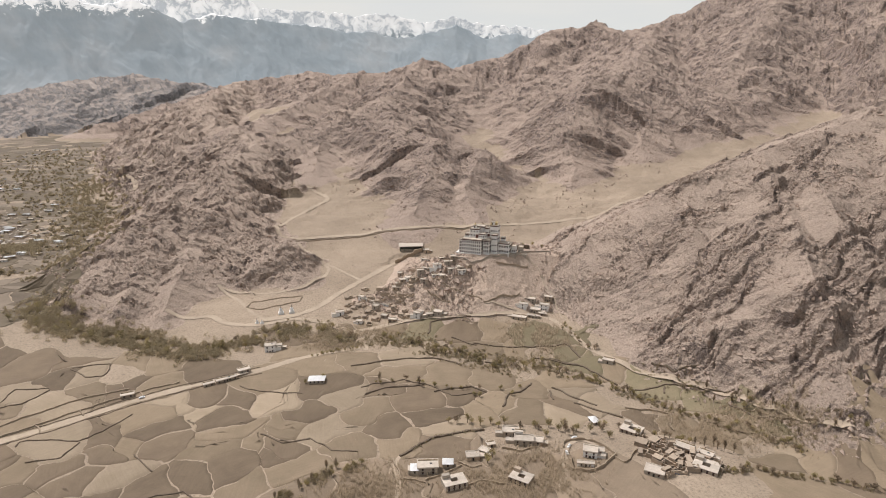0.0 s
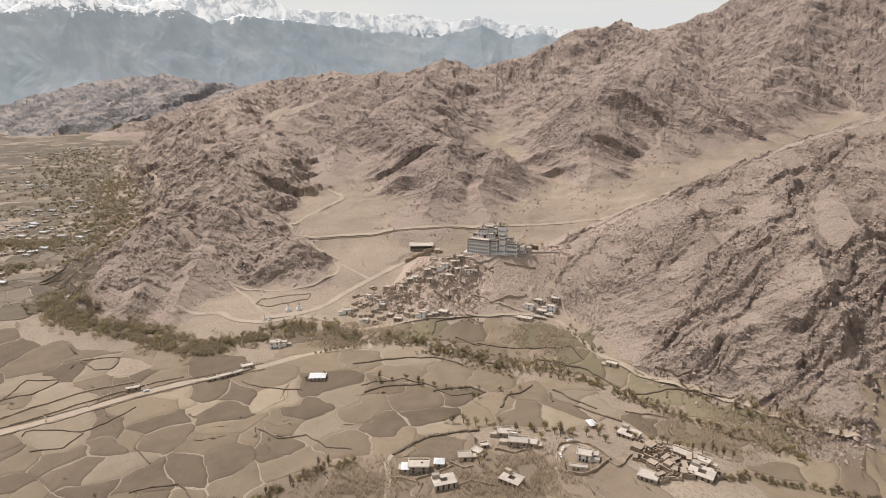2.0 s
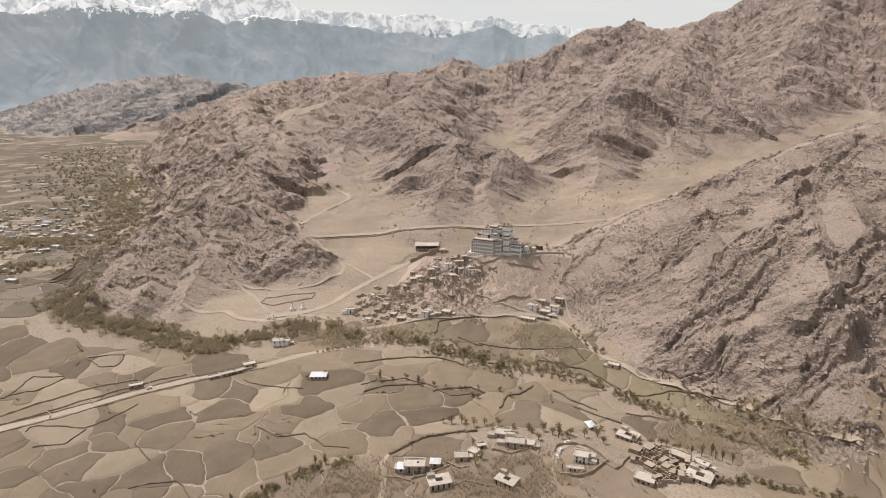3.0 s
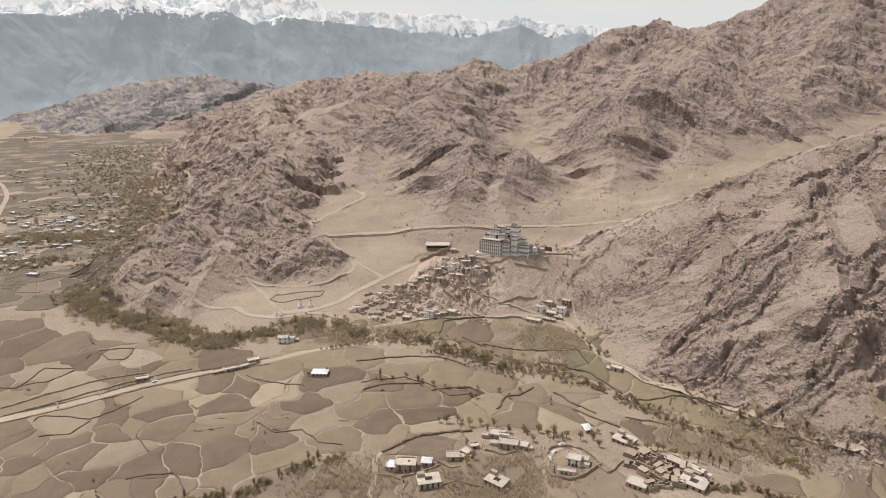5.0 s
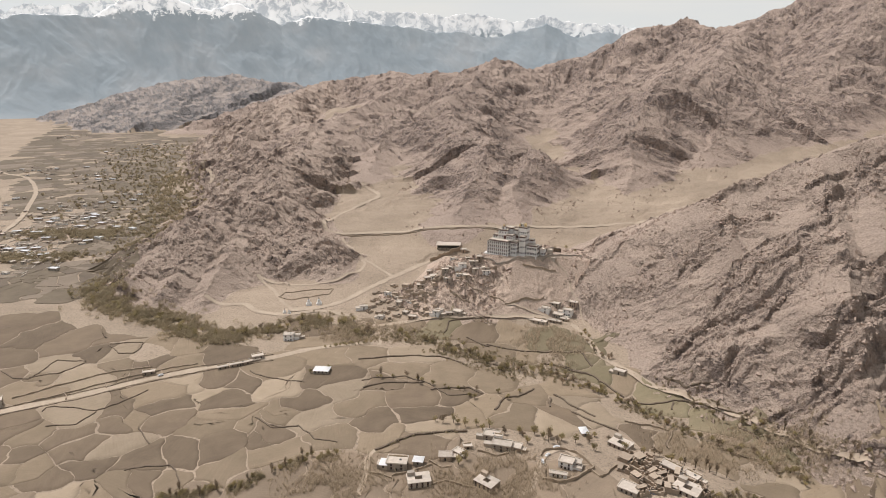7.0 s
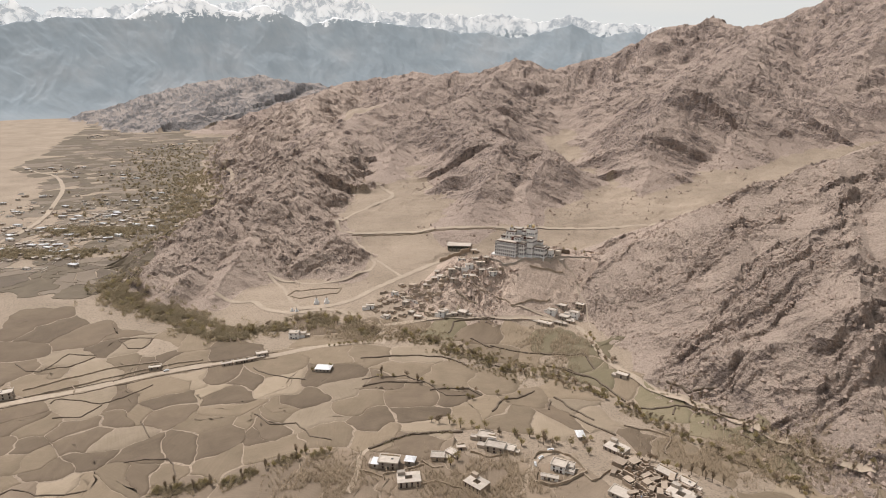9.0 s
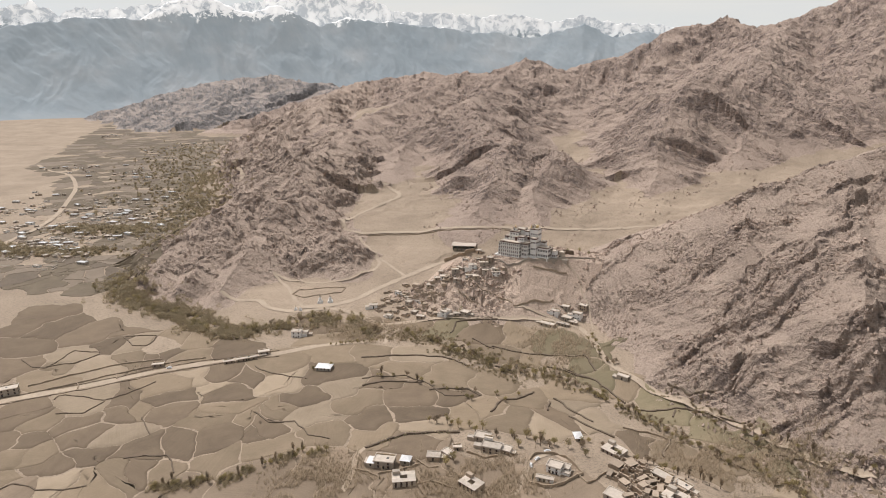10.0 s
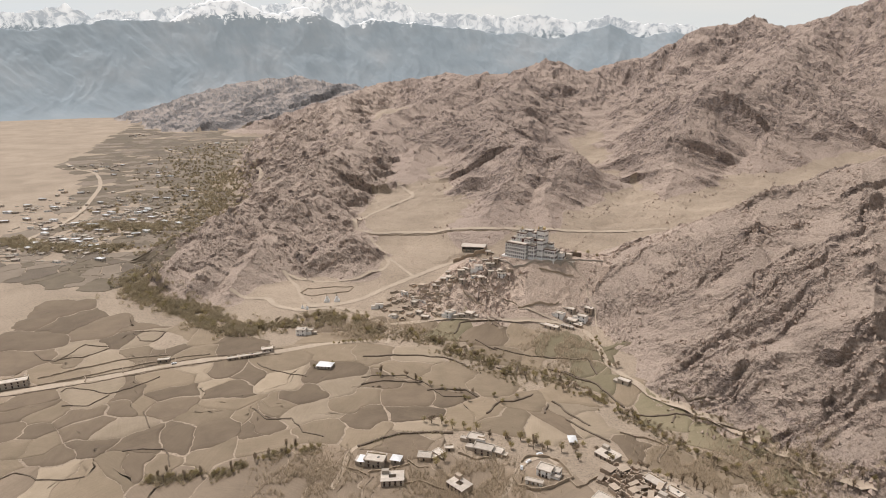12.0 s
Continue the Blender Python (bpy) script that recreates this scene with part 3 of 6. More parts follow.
BASIN_ROAD = (
    [(-261, 766), (-239, 766), (-201, 773), (-163, 778), (-94, 782), (-51, 799), (2, 803), (61, 821), (90, 827), (142, 845), (200, 880), (262, 935)]
)
BASIN_TRACK = (
    [(-261, 766), (-275, 793), (-263, 832), (-242, 873), (-234, 915), (-270, 956), (-306, 949)]
)
SADDLE_PATH = (
    [(31, 624), (48, 627), (63, 619), (69, 602), (76, 589), (82, 561)]
)
COMPOUND_LANE = (
    [(48, 299), (52, 313), (54, 330), (59, 344), (68, 350), (75, 344)]
)
BAZAAR_ROAD = (
    [(-715, 612), (-740, 667), (-764, 725), (-817, 814), (-914, 934), (-1016, 1049), (-1161, 1171), (-1268, 1214), (-1388, 1291)]
)
FOOT_ROAD = (
    [(-785, 1285), (-681, 1161), (-659, 1113)]
)
HAMLET_LANE = (
    [(6, 571), (24, 573), (38, 573), (52, 570)]
)
VILLAGE_LANE = (
    [(-42, 280), (-44, 299), (-48, 313), (-46, 323)]
)
PLOT_WALL_A = (
    [(-377, 371), (-359, 363), (-345, 365), (-348, 396), (-324, 400)]
)
PLOT_WALL_B = (
    [(-347, 367), (-328, 378), (-322, 398)]
)
PLOT_WALL_C = (
    [(-294, 327), (-296, 333), (-278, 337), (-259, 334), (-250, 347), (-242, 368)]
)
PLOT_WALL_D = (
    [(-276, 311), (-260, 317), (-257, 333)]
)
PLOT_WALL_E = (
    [(-328, 430), (-308, 419), (-293, 421), (-301, 443), (-328, 433)]
)
PLOT_WALL_F = (
    [(-191, 280), (-181, 286), (-166, 291), (-151, 277)]
)
PLOT_WALL_G = (
    [(-237, 235), (-234, 243), (-218, 242), (-191, 252)]
)
PLOT_WALL_H = (
    [(-46, 323), (-37, 334), (-26, 348), (-5, 355), (5, 359)]
)
PLOT_WALL_I = (
    [(-128, 343), (-117, 342), (-108, 346), (-100, 340), (-89, 330), (-73, 327)]
)
PLOT_WALL_K = (
    [(-88, 415), (-76, 422), (-55, 428), (-35, 421), (-19, 407), (1, 412)]
)
PLOT_WALL_R = (
    [(-181, 412), (-163, 404), (-148, 404), (-130, 404)]
)
PLOT_WALL_S = (
    [(-143, 349), (-126, 340), (-108, 345)]
)
PLOT_WALL_T = (
    [(-214, 323), (-204, 314), (-194, 308)]
)
TERRACE_WALL = (
    [(-100, 700), (-89, 715), (-80, 729), (-70, 735)]
)
HILL_WALL_A = (
    [(-52, 589), (-27, 580), (-7, 576), (4, 574)]
)
HILL_WALL_C = (
    [(-51, 574), (-34, 567), (-28, 566)]
)
HILL_WALL_D = (
    [(18, 611), (34, 614), (51, 619)]
)
HILL_WALL_B = (
    [(5, 571), (20, 579), (42, 589)]
)
STUPA_WALL = (
    [(-236, 572), (-236, 586), (-202, 599), (-187, 603), (-186, 590), (-221, 568), (-236, 572)]
)
HILL_HOUSES = (
    [(-28, 589), (-19, 603), (-18, 599), (-29, 599), (-44, 592), (-69, 584), (-123, 622), (-95, 584), (-108, 584), (-103, 580), (-129, 568), (-82, 566), (-81, 561), (-92, 559), (-83, 550), (-105, 544), (-57, 556), (-39, 555), (-65, 588), (-77, 592), (-80, 581), (-122, 580), (-136, 599), (-120, 589), (-88, 581), (-71, 560), (-130, 557), (-32, 606), (-41, 605), (-55, 602)]
    + [(-11, 604), (-60, 596), (-59, 641), (-37, 590), (-55, 587), (-27, 612), (-70, 629), (-71, 594), (-86, 636), (-43, 602), (-39, 612), (-109, 589), (-100, 591), (-103, 573), (-93, 576), (-79, 574), (-119, 556), (-109, 566), (-72, 577), (-84, 588), (-130, 582), (-59, 551), (-46, 553), (-115, 548), (-100, 554)]
)
RUINS = (
    [(109, 355), (113, 349), (108, 332), (119, 354), (121, 344), (124, 332), (120, 329), (115, 321), (122, 322), (130, 329), (111, 314), (144, 330), (141, 335), (134, 337), (140, 342), (115, 336), (109, 326), (105, 347), (102, 335), (127, 320), (145, 324), (120, 335), (114, 342), (126, 341), (119, 317)]
)
STUPAS = (
    [(-196, 559), (-186, 562), (-213, 538), (-208, 538)]
)
BELT_WEST = (
    [(-460, 572), (-412, 526), (-365, 509), (-310, 495), (-257, 468), (-222, 476)]
)
BELT_MILL = (
    [(-229, 489), (-205, 497), (-184, 527), (-149, 527), (-113, 504)]
)
BELT_STREAM = (
    [(-93, 512), (-66, 511), (-32, 495), (1, 478), (34, 473), (67, 469)]
)
BELT_EAST = (
    [(67, 463), (93, 447), (112, 434), (134, 416), (157, 398), (182, 383), (203, 367), (212, 355)]
)
ROW_ROAD = (
    [(-140, 468), (-125, 478), (-104, 493)]
)
ROW_FIELD = (
    [(-154, 261), (-133, 270), (-111, 278), (-98, 294), (-82, 306), (-68, 309)]
)
ROW_VILLAGE = (
    [(-15, 365), (4, 369), (33, 362), (53, 363), (71, 360), (93, 374)]
)
ROW_RUINS = (
    [(106, 358), (120, 363), (136, 357), (151, 353), (165, 345)]
)
BELT_RIGHT = (
    [(142, 452), (163, 433), (183, 418), (198, 395), (213, 379), (229, 370)]
)
BELT_HAMLET = (
    [(81, 542), (94, 502), (107, 489)]
)
ROW_MID = (
    [(-80, 419), (-55, 428), (-17, 418), (1, 416)]
)
THICKETS = (
    [(-70, 285), (-58, 290), (-44, 287), (18, 301), (35, 318), (49, 313), (5, 303), (37, 300), (187, 392), (161, 380), (171, 382), (148, 384), (-130, 505), (-144, 515), (-121, 513), (56, 525), (66, 502), (35, 530), (-85, 520), (215, 386), (199, 386)]
)
TOWN = (
    [(-928, 819), (-888, 831), (-688, 650), (-685, 621), (-640, 636), (-728, 744), (-810, 881), (-733, 829), (-706, 839), (-704, 863), (-652, 832), (-735, 784), (-650, 663), (-678, 670), (-1044, 1233), (-971, 1208), (-735, 986), (-1795, 2018), (-1191, 1237), (-1278, 1658), (-1320, 1823), (-976, 945), (-1278, 1266), (-686, 759), (-801, 911), (-597, 783), (-595, 622), (-825, 716)]
)
BANKS = [
    [(-103, 448), (-67, 464), (-38, 475), (-29, 473), (-14, 462)],
    [(-3, 512), (20, 507), (46, 505), (67, 503), (77, 503), (88, 483)],
    [(19, 394), (23, 410), (33, 420), (43, 442)],
    [(47, 485), (58, 485), (74, 477), (88, 471), (109, 445)],
    [(-46, 529), (-45, 544), (-23, 551), (-7, 552)],
    [(-24, 523), (-8, 510), (0, 508)],
    [(-32, 411), (-17, 419), (-5, 421), (7, 415)],
    [(58, 437), (74, 422), (88, 410)],
    [(-82, 404), (-69, 415), (-41, 422)],
    [(23, 484), (22, 470), (7, 477)],
    [(57, 412), (56, 431)],
    [(62, 485), (88, 471), (110, 444)],
    [(120, 435), (132, 437), (145, 439), (166, 433), (186, 424), (194, 422)],
    [(145, 437), (143, 431)],
    [(140, 462), (155, 448), (175, 447)],
    [(184, 410), (195, 392), (217, 383)],
    [(103, 392), (84, 401), (72, 411)],
    [(133, 378), (135, 391), (138, 400)],
    [(160, 393), (181, 379), (189, 377)],
]
YARD_WALL_A = [(-44, 300), (-35, 300), (-28, 299)]
YARD_WALL_B = [(-28, 301), (-18, 306), (-8, 316)]
YARD_WALL_C = [(-49, 319), (-44, 300)]
YARD_WALL_D = [(-8, 293), (2, 301), (18, 300)]
YARD_WALL_E = [(-10, 319), (-2, 313), (4, 315)]
YARD_WALL_F = [(16, 334), (27, 332), (35, 336)]
YARD_WALL_G = [(81, 330), (89, 323), (96, 335), (102, 341)]
YARD_WALL_H = [(133, 377), (138, 400), (126, 407), (109, 409)]
ROW_SOUTH_EAST = [(142, 321), (169, 329), (183, 324), (202, 324), (221, 322), (235, 316)]
ROW_HILL_ROAD = [(186, 418), (203, 401), (223, 386), (246, 374), (262, 363)]


# ---- more materials ----
def plain_material(name, col, col2, scale=0.6, rough=0.9, bump=0.15, spec=0.2, per_object=0.0):
    """A surface with two tones at two scales; per_object: how much alike pieces differ."""
    m, n, l, b = shader(name, rough, spec)
    geo = n.new("ShaderNodeNewGeometry")
    pos = geo.outputs["Position"]
    big, fine = noise_node(n, l, pos, scale * 0.12, 5, 0.6), noise_node(n, l, pos, scale, 8, 0.65)
    c = mix_node(n, l, ramp_node(n, l, fine, [(0.3, (0.0,)), (0.7, (1.0,))]), col2, col)
    c = mix_node(n, l, 0.6, c, ramp_node(n, l, big, [(0.3, (0.72,)), (0.7, (1.0,))]), "MULTIPLY")
    if per_object:
        info = n.new("ShaderNodeObjectInfo")
        lift = math_node(n, l, "ADD", math_node(n, l, "MULTIPLY", info.outputs["Random"], per_object), 1.0 - per_object)
        comb = n.new("ShaderNodeCombineColor")
        for k in range(3):
            l.new(lift, comb.inputs[k])
        c = mix_node(n, l, 1.0, c, comb.outputs[0], "MULTIPLY")
    l.new(c, b.inputs["Base Color"])
    bump_node(n, l, fine, bump, b, 0.7)
    return m


def field_material(name, col, col2):
    """Tilled earth with faint furrow streaks and damp patches."""
    m, n, l, b = shader(name)
    geo = n.new("ShaderNodeNewGeometry")
    info = n.new("ShaderNodeObjectInfo")
    turn = n.new("ShaderNodeVectorRotate")
    turn.rotation_type = "Z_AXIS"
    l.new(geo.outputs["Position"], turn.inputs["Vector"])
    l.new(math_node(n, l, "MULTIPLY", info.outputs["Random"], 6.28), turn.inputs["Angle"])
    squash = n.new("ShaderNodeMapping")
    squash.inputs["Scale"].default_value = (0.06, 0.9, 0.5)
    l.new(turn.outputs[0], squash.inputs[0])
    furrow = noise_node(n, l, squash.outputs[0], 1.0, 5, 0.6)
    patch = noise_node(n, l, geo.outputs["Position"], 0.05, 7, 0.65, 0.5)
    fine = noise_node(n, l, geo.outputs["Position"], 1.1, 5, 0.7)
    c = mix_node(n, l, ramp_node(n, l, patch, [(0.35, (0.0,)), (0.68, (1.0,))]), col2, col)
    c = mix_node(n, l, 0.5, c, ramp_node(n, l, furrow, [(0.3, (0.78,)), (0.7, (1.0,))]), "MULTIPLY")
    c = mix_node(n, l, 0.5, c, ramp_node(n, l, fine, [(0.3, (0.72,)), (0.7, (1.0,))]), "MULTIPLY")
    lift = math_node(n, l, "ADD", math_node(n, l, "MULTIPLY", info.outputs["Random"], 0.28), 0.74)
    comb = n.new("ShaderNodeCombineColor")
    for k in range(3):
        l.new(lift, comb.inputs[k])
    l.new(mix_node(n, l, 1.0, c, comb.outputs[0], "MULTIPLY"), b.inputs["Base Color"])
    bump_node(n, l, math_node(n, l, "ADD", furrow, fine), 0.25, b, 0.6)
    return m


M_PLOT = [field_material("tilled_soil", (0.25, 0.188, 0.128), (0.20, 0.15, 0.103)),
          field_material("fallow_soil", (0.345, 0.264, 0.18), (0.285, 0.218, 0.146)),
          field_material("bare_sand", (0.44, 0.345, 0.245), (0.37, 0.29, 0.20)),
          field_material("young_grass", (0.245, 0.205, 0.125), (0.29, 0.235, 0.15))]
M_PLOT.append(field_material("orchard_soil", (0.37, 0.283, 0.20), (0.30, 0.228, 0.16)))
M_FARPLOT = {0: field_material("far_tilled_soil", (0.215, 0.17, 0.125), (0.17, 0.135, 0.10)), 1: field_material("far_fallow_soil", (0.35, 0.28, 0.21), (0.29, 0.23, 0.17)),
             3: field_material("far_grove_soil", (0.215, 0.17, 0.12), (0.165, 0.132, 0.092))}
M_ROAD = plain_material("packed_gravel", (0.50, 0.40, 0.30), (0.41, 0.328, 0.245), 0.35, bump=0.05)
M_DRYWALL = plain_material("dry_stone", (0.22, 0.168, 0.122), (0.12, 0.092, 0.068), 1.6, bump=0.3)
M_PALEWALL = plain_material("mud_wall", (0.40, 0.315, 0.225), (0.30, 0.235, 0.17), 1.2, bump=0.2)
M_WHITE = plain_material("whitewash", (0.88, 0.85, 0.81), (0.77, 0.735, 0.69), 0.8, bump=0.06)
M_MUD = plain_material("mud_brick", (0.54, 0.43, 0.325), (0.43, 0.34, 0.255), 1.0, bump=0.12, per_object=0.35)
M_CREAM = plain_material("cream_plaster", (0.55, 0.475, 0.39), (0.43, 0.365, 0.295), 0.9, bump=0.08, per_object=0.3)
M_ROOF = plain_material("clay_roof", (0.72, 0.63, 0.53), (0.54, 0.46, 0.375), 0.45, bump=0.08, per_object=0.25)
M_TIN = plain_material("white_sheet_roof", (0.78, 0.77, 0.75), (0.66, 0.65, 0.63), 0.5, 0.45, 0.02, 0.5)
M_DARK = plain_material("dark_window", (0.035, 0.03, 0.028), (0.02, 0.018, 0.017), 1.0, 0.35, 0.0, 0.5)
M_MAROON = plain_material("maroon_frieze", (0.11, 0.045, 0.035), (0.075, 0.032, 0.026), 1.5, bump=0.05)
M_GOLD = plain_material("gilded_finial", (0.62, 0.45, 0.2), (0.48, 0.34, 0.14), 2.0, 0.35, 0.0, 0.5)
M_BLUE = plain_material("blue_tarpaulin", (0.10, 0.22, 0.45), (0.07, 0.16, 0.34), 1.0, 0.5, 0.05, 0.4)
M_GREENDOOR = plain_material("green_shutter", (0.09, 0.13, 0.10), (0.06, 0.09, 0.07), 1.5, 0.5, 0.0, 0.3)
M_BARK = plain_material("bark", (0.17, 0.13, 0.095), (0.11, 0.085, 0.062), 3.0, bump=0.04)
M_LEAF = plain_material("willow_leaf", (0.60, 0.495, 0.265), (0.46, 0.38, 0.205), 1.2, 0.8, 0.0, per_object=0.4)
M_TWIG = plain_material("bare_twig", (0.50, 0.39, 0.275), (0.36, 0.28, 0.195), 1.2, 0.9, 0.0, per_object=0.4)
def leafy(m, share):
    """Light also passes through thin leaves and twigs."""
    n, l = m.node_tree.nodes, m.node_tree.links
    b, out = n["Principled BSDF"], n["Material Output"]
    tr, mx = n.new("ShaderNodeBsdfTranslucent"), n.new("ShaderNodeMixShader")
    mx.inputs[0].default_value = share
    l.new(b.inputs["Base Color"].links[0].from_socket, tr.inputs[0])
    l.new(b.outputs[0], mx.inputs[1])
    l.new(tr.outputs[0], mx.inputs[2])
    l.new(mx.outputs[0], out.inputs["Surface"])
    return m


M_BUSH = plain_material("dry_scrub", (0.52, 0.43, 0.285), (0.38, 0.312, 0.205), 0.35, 0.9, 0.0)
M_REED = plain_material("bare_saplings", (0.40, 0.31, 0.21), (0.28, 0.215, 0.145), 0.5, 0.9, 0.0)
for leaf_m in (M_LEAF, M_TWIG, M_BUSH):
    leafy(leaf_m, 0.55)
M_BOULDER = plain_material("boulder", (0.52, 0.405, 0.325), (0.36, 0.278, 0.225), 0.8, bump=0.3)
M_CAR = plain_material("car_paint", (0.75, 0.75, 0.74), (0.7, 0.7, 0.7), 1.0, 0.3, 0.0, 0.5)


# ---- building helpers ----
TX, TY = np.arange(-520, 300, 1.5), np.arange(220, 800, 1.5)
TABLE = land(*np.meshgrid(TX, TY))


def ground_z(x, y):
    """Height of the land, from a fine table near the village and in full elsewhere."""
    i, j = (x - TX[0]) / 1.5, (y - TY[0]) / 1.5
    if not (0 <= i < len(TX) - 1 and 0 <= j < len(TY) - 1):
        return float(land(np.array([float(x)]), np.array([float(y)]))[0])
    a, b = int(i), int(j)
    u, v = i - a, j - b
    return float((TABLE[b, a] * (1 - u) + TABLE[b, a + 1] * u) * (1 - v) + (TABLE[b + 1, a] * (1 - u) + TABLE[b + 1, a + 1] * u) * v)


def ground_many(x, y):
    """Heights of many places at once."""
    i, j = np.clip((x - TX[0]) / 1.5, 0, len(TX) - 1.001), np.clip((y - TY[0]) / 1.5, 0, len(TY) - 1.001)
    a, b = i.astype(int), j.astype(int)
    u, v = i - a, j - b
    z = (TABLE[b, a] * (1 - u) + TABLE[b, a + 1] * u) * (1 - v) + (TABLE[b + 1, a] * (1 - u) + TABLE[b + 1, a + 1] * u) * v
    inside = (x > TX[0]) & (x < TX[-1]) & (y > TY[0]) & (y < TY[-1])
    return np.where(inside, z, floor_height(x, y))


def part(name, bm, material, parent, label=""):
    me = bpy.data.meshes.new(name)
    bm.to_mesh(me)
    bm.free()
    for m in (material if isinstance(material, (list, tuple)) else [material]):
        me.materials.append(m)
    return part_of(name, me, parent, label)


def part_of(name, me, parent, label="", at=(0, 0, 0), rz=0.0):
    ob = new(name, me)
    ob.parent = parent
    ob.location, ob.rotation_euler = at, (0, 0, rz)
    if label:
        tagged(ob, label)
    return ob


def mesh_of(name, bm, materials, smooth=False):
    me = bpy.data.meshes.new(name)
    bm.to_mesh(me)
    bm.free()
    for m in materials:
        me.materials.append(m)
    if smooth:
        me.polygons.foreach_set("use_smooth", np.ones(len(me.polygons), bool))
    return me


def solid(bm, x0, x1, y0, y1, z0, z1, lean=0.0, mat=0):
    """A block whose walls lean in towards the top by lean metres."""
    v = [bm.verts.new(c) for c in ((x0, y0, z0), (x1, y0, z0), (x1, y1, z0), (x0, y1, z0),
                                   (x0 + lean, y0 + lean, z1), (x1 - lean, y0 + lean, z1), (x1 - lean, y1 - lean, z1), (x0 + lean, y1 - lean, z1))]
    for q in ((3, 2, 1, 0), (4, 5, 6, 7), (0, 1, 5, 4), (1, 2, 6, 5), (2, 3, 7, 6), (3, 0, 4, 7)):
        bm.faces.new([v[k] for k in q]).material_index = mat
    return bm


def block(*a, **k):
    return solid(bmesh.new(), *a, **k)


def thing(name, x, y, z, rz, label, category, group=""):
    ob = new(name)
    ob.empty_display_size = 0.5
    ob.location, ob.rotation_euler = (x, y, z), (0, 0, radians(rz))
    return tagged(ob, label, category, group)


def sheet_along(name, pts, width, lift, material, step_m=4.0, across=4):
    """A strip laid on the land along a smooth line."""
    p = [Vector((a[0], a[1], 0)) for a in pts]
    line = []
    for i in range(len(p) - 1):
        a, b, c, d = p[max(i - 1, 0)], p[i], p[i + 1], p[min(i + 2, len(p) - 1)]
        n = max(2, int((c - b).length / step_m))
        for k in range(n):
            t = k / n
            line.append(0.5 * (2 * b + (c - a) * t + (2 * a - 5 * b + 4 * c - d) * t * t + (3 * b - a - 3 * c + d) * t ** 3))
    line.append(p[-1])
    q = np.array([(v.x, v.y) for v in line])
    tang = np.gradient(q, axis=0)
    tang /= np.linalg.norm(tang, axis=1)[:, None] + 1e-9
    nor = np.stack([-tang[:, 1], tang[:, 0]], 1)
    wide = width * (1 + 0.5 * fbm(q[:, 0] / 14, q[:, 1] / 14, 3, 5))
    offs = np.linspace(-0.5, 0.5, across + 1)
    V = q[:, None, :] + nor[:, None, :] * (offs[None, :, None] * wide[:, None, None])
    Z = land(V[..., 0], V[..., 1]) + lift
    Z = np.maximum(Z, Z.mean(axis=1, keepdims=True) - 0.2)
    PP = np.concatenate([V, Z[..., None]], -1).reshape(-1, 3)
    ii = np.arange(len(PP)).reshape(len(q), across + 1)
    FF = np.stack([ii[:-1, :-1], ii[:-1, 1:], ii[1:, 1:], ii[1:, :-1]], -1).reshape(-1, 4)
    return grid_mesh(name, PP, FF, material), q


def wall_along(name, pts, width, height, material, label, rough=0.3, sink=0.5):
    """A field wall or bank of uneven height that follows the land."""
    p = np.array(pts, float)
    seg = np.linalg.norm(np.diff(p, axis=0), axis=1)
    s = np.concatenate([[0], np.cumsum(seg)])
    t = np.linspace(0, s[-1], max(3, int(s[-1] / 1.8)))
    q = np.stack([np.interp(t, s, p[:, 0]), np.interp(t, s, p[:, 1])], 1)
    q = q + 2.4 * np.stack([fbm(q[:, 0] / 18, q[:, 1] / 18, 3, 81), fbm(q[:, 0] / 18, q[:, 1] / 18, 3, 86)], 1)
    tang = np.gradient(q, axis=0)
    tang /= np.linalg.norm(tang, axis=1)[:, None] + 1e-9
    nor = np.stack([-tang[:, 1], tang[:, 0]], 1)
    top = height * (1 + rough * 2 * fbm(t / 5, t * 0 + len(pts), 2, 90))
    z = land(q[:, 0], q[:, 1])
    ring = []
    for off, zz in ((-0.62, -sink), (-0.42, 1), (0.42, 1), (0.62, -sink)):
        xy = q + nor * (off * width)
        ring.append(np.concatenate([xy, (z + (top if zz == 1 else zz))[:, None]], 1))
    PP = np.stack(ring, 1).reshape(-1, 3)
    ii = np.arange(len(PP)).reshape(len(q), 4)
    FF = np.concatenate([np.stack([ii[:-1, k], ii[:-1, k + 1], ii[1:, k + 1], ii[1:, k]], -1) for k in range(3)]
                        + [ii[:1], ii[-1:, ::-1]])
    ob = grid_mesh(name, PP, FF, material)
    ob.data.polygons.foreach_set("use_smooth", np.zeros(len(FF), bool))
    return tagged(ob, label, "wall", "field walls")


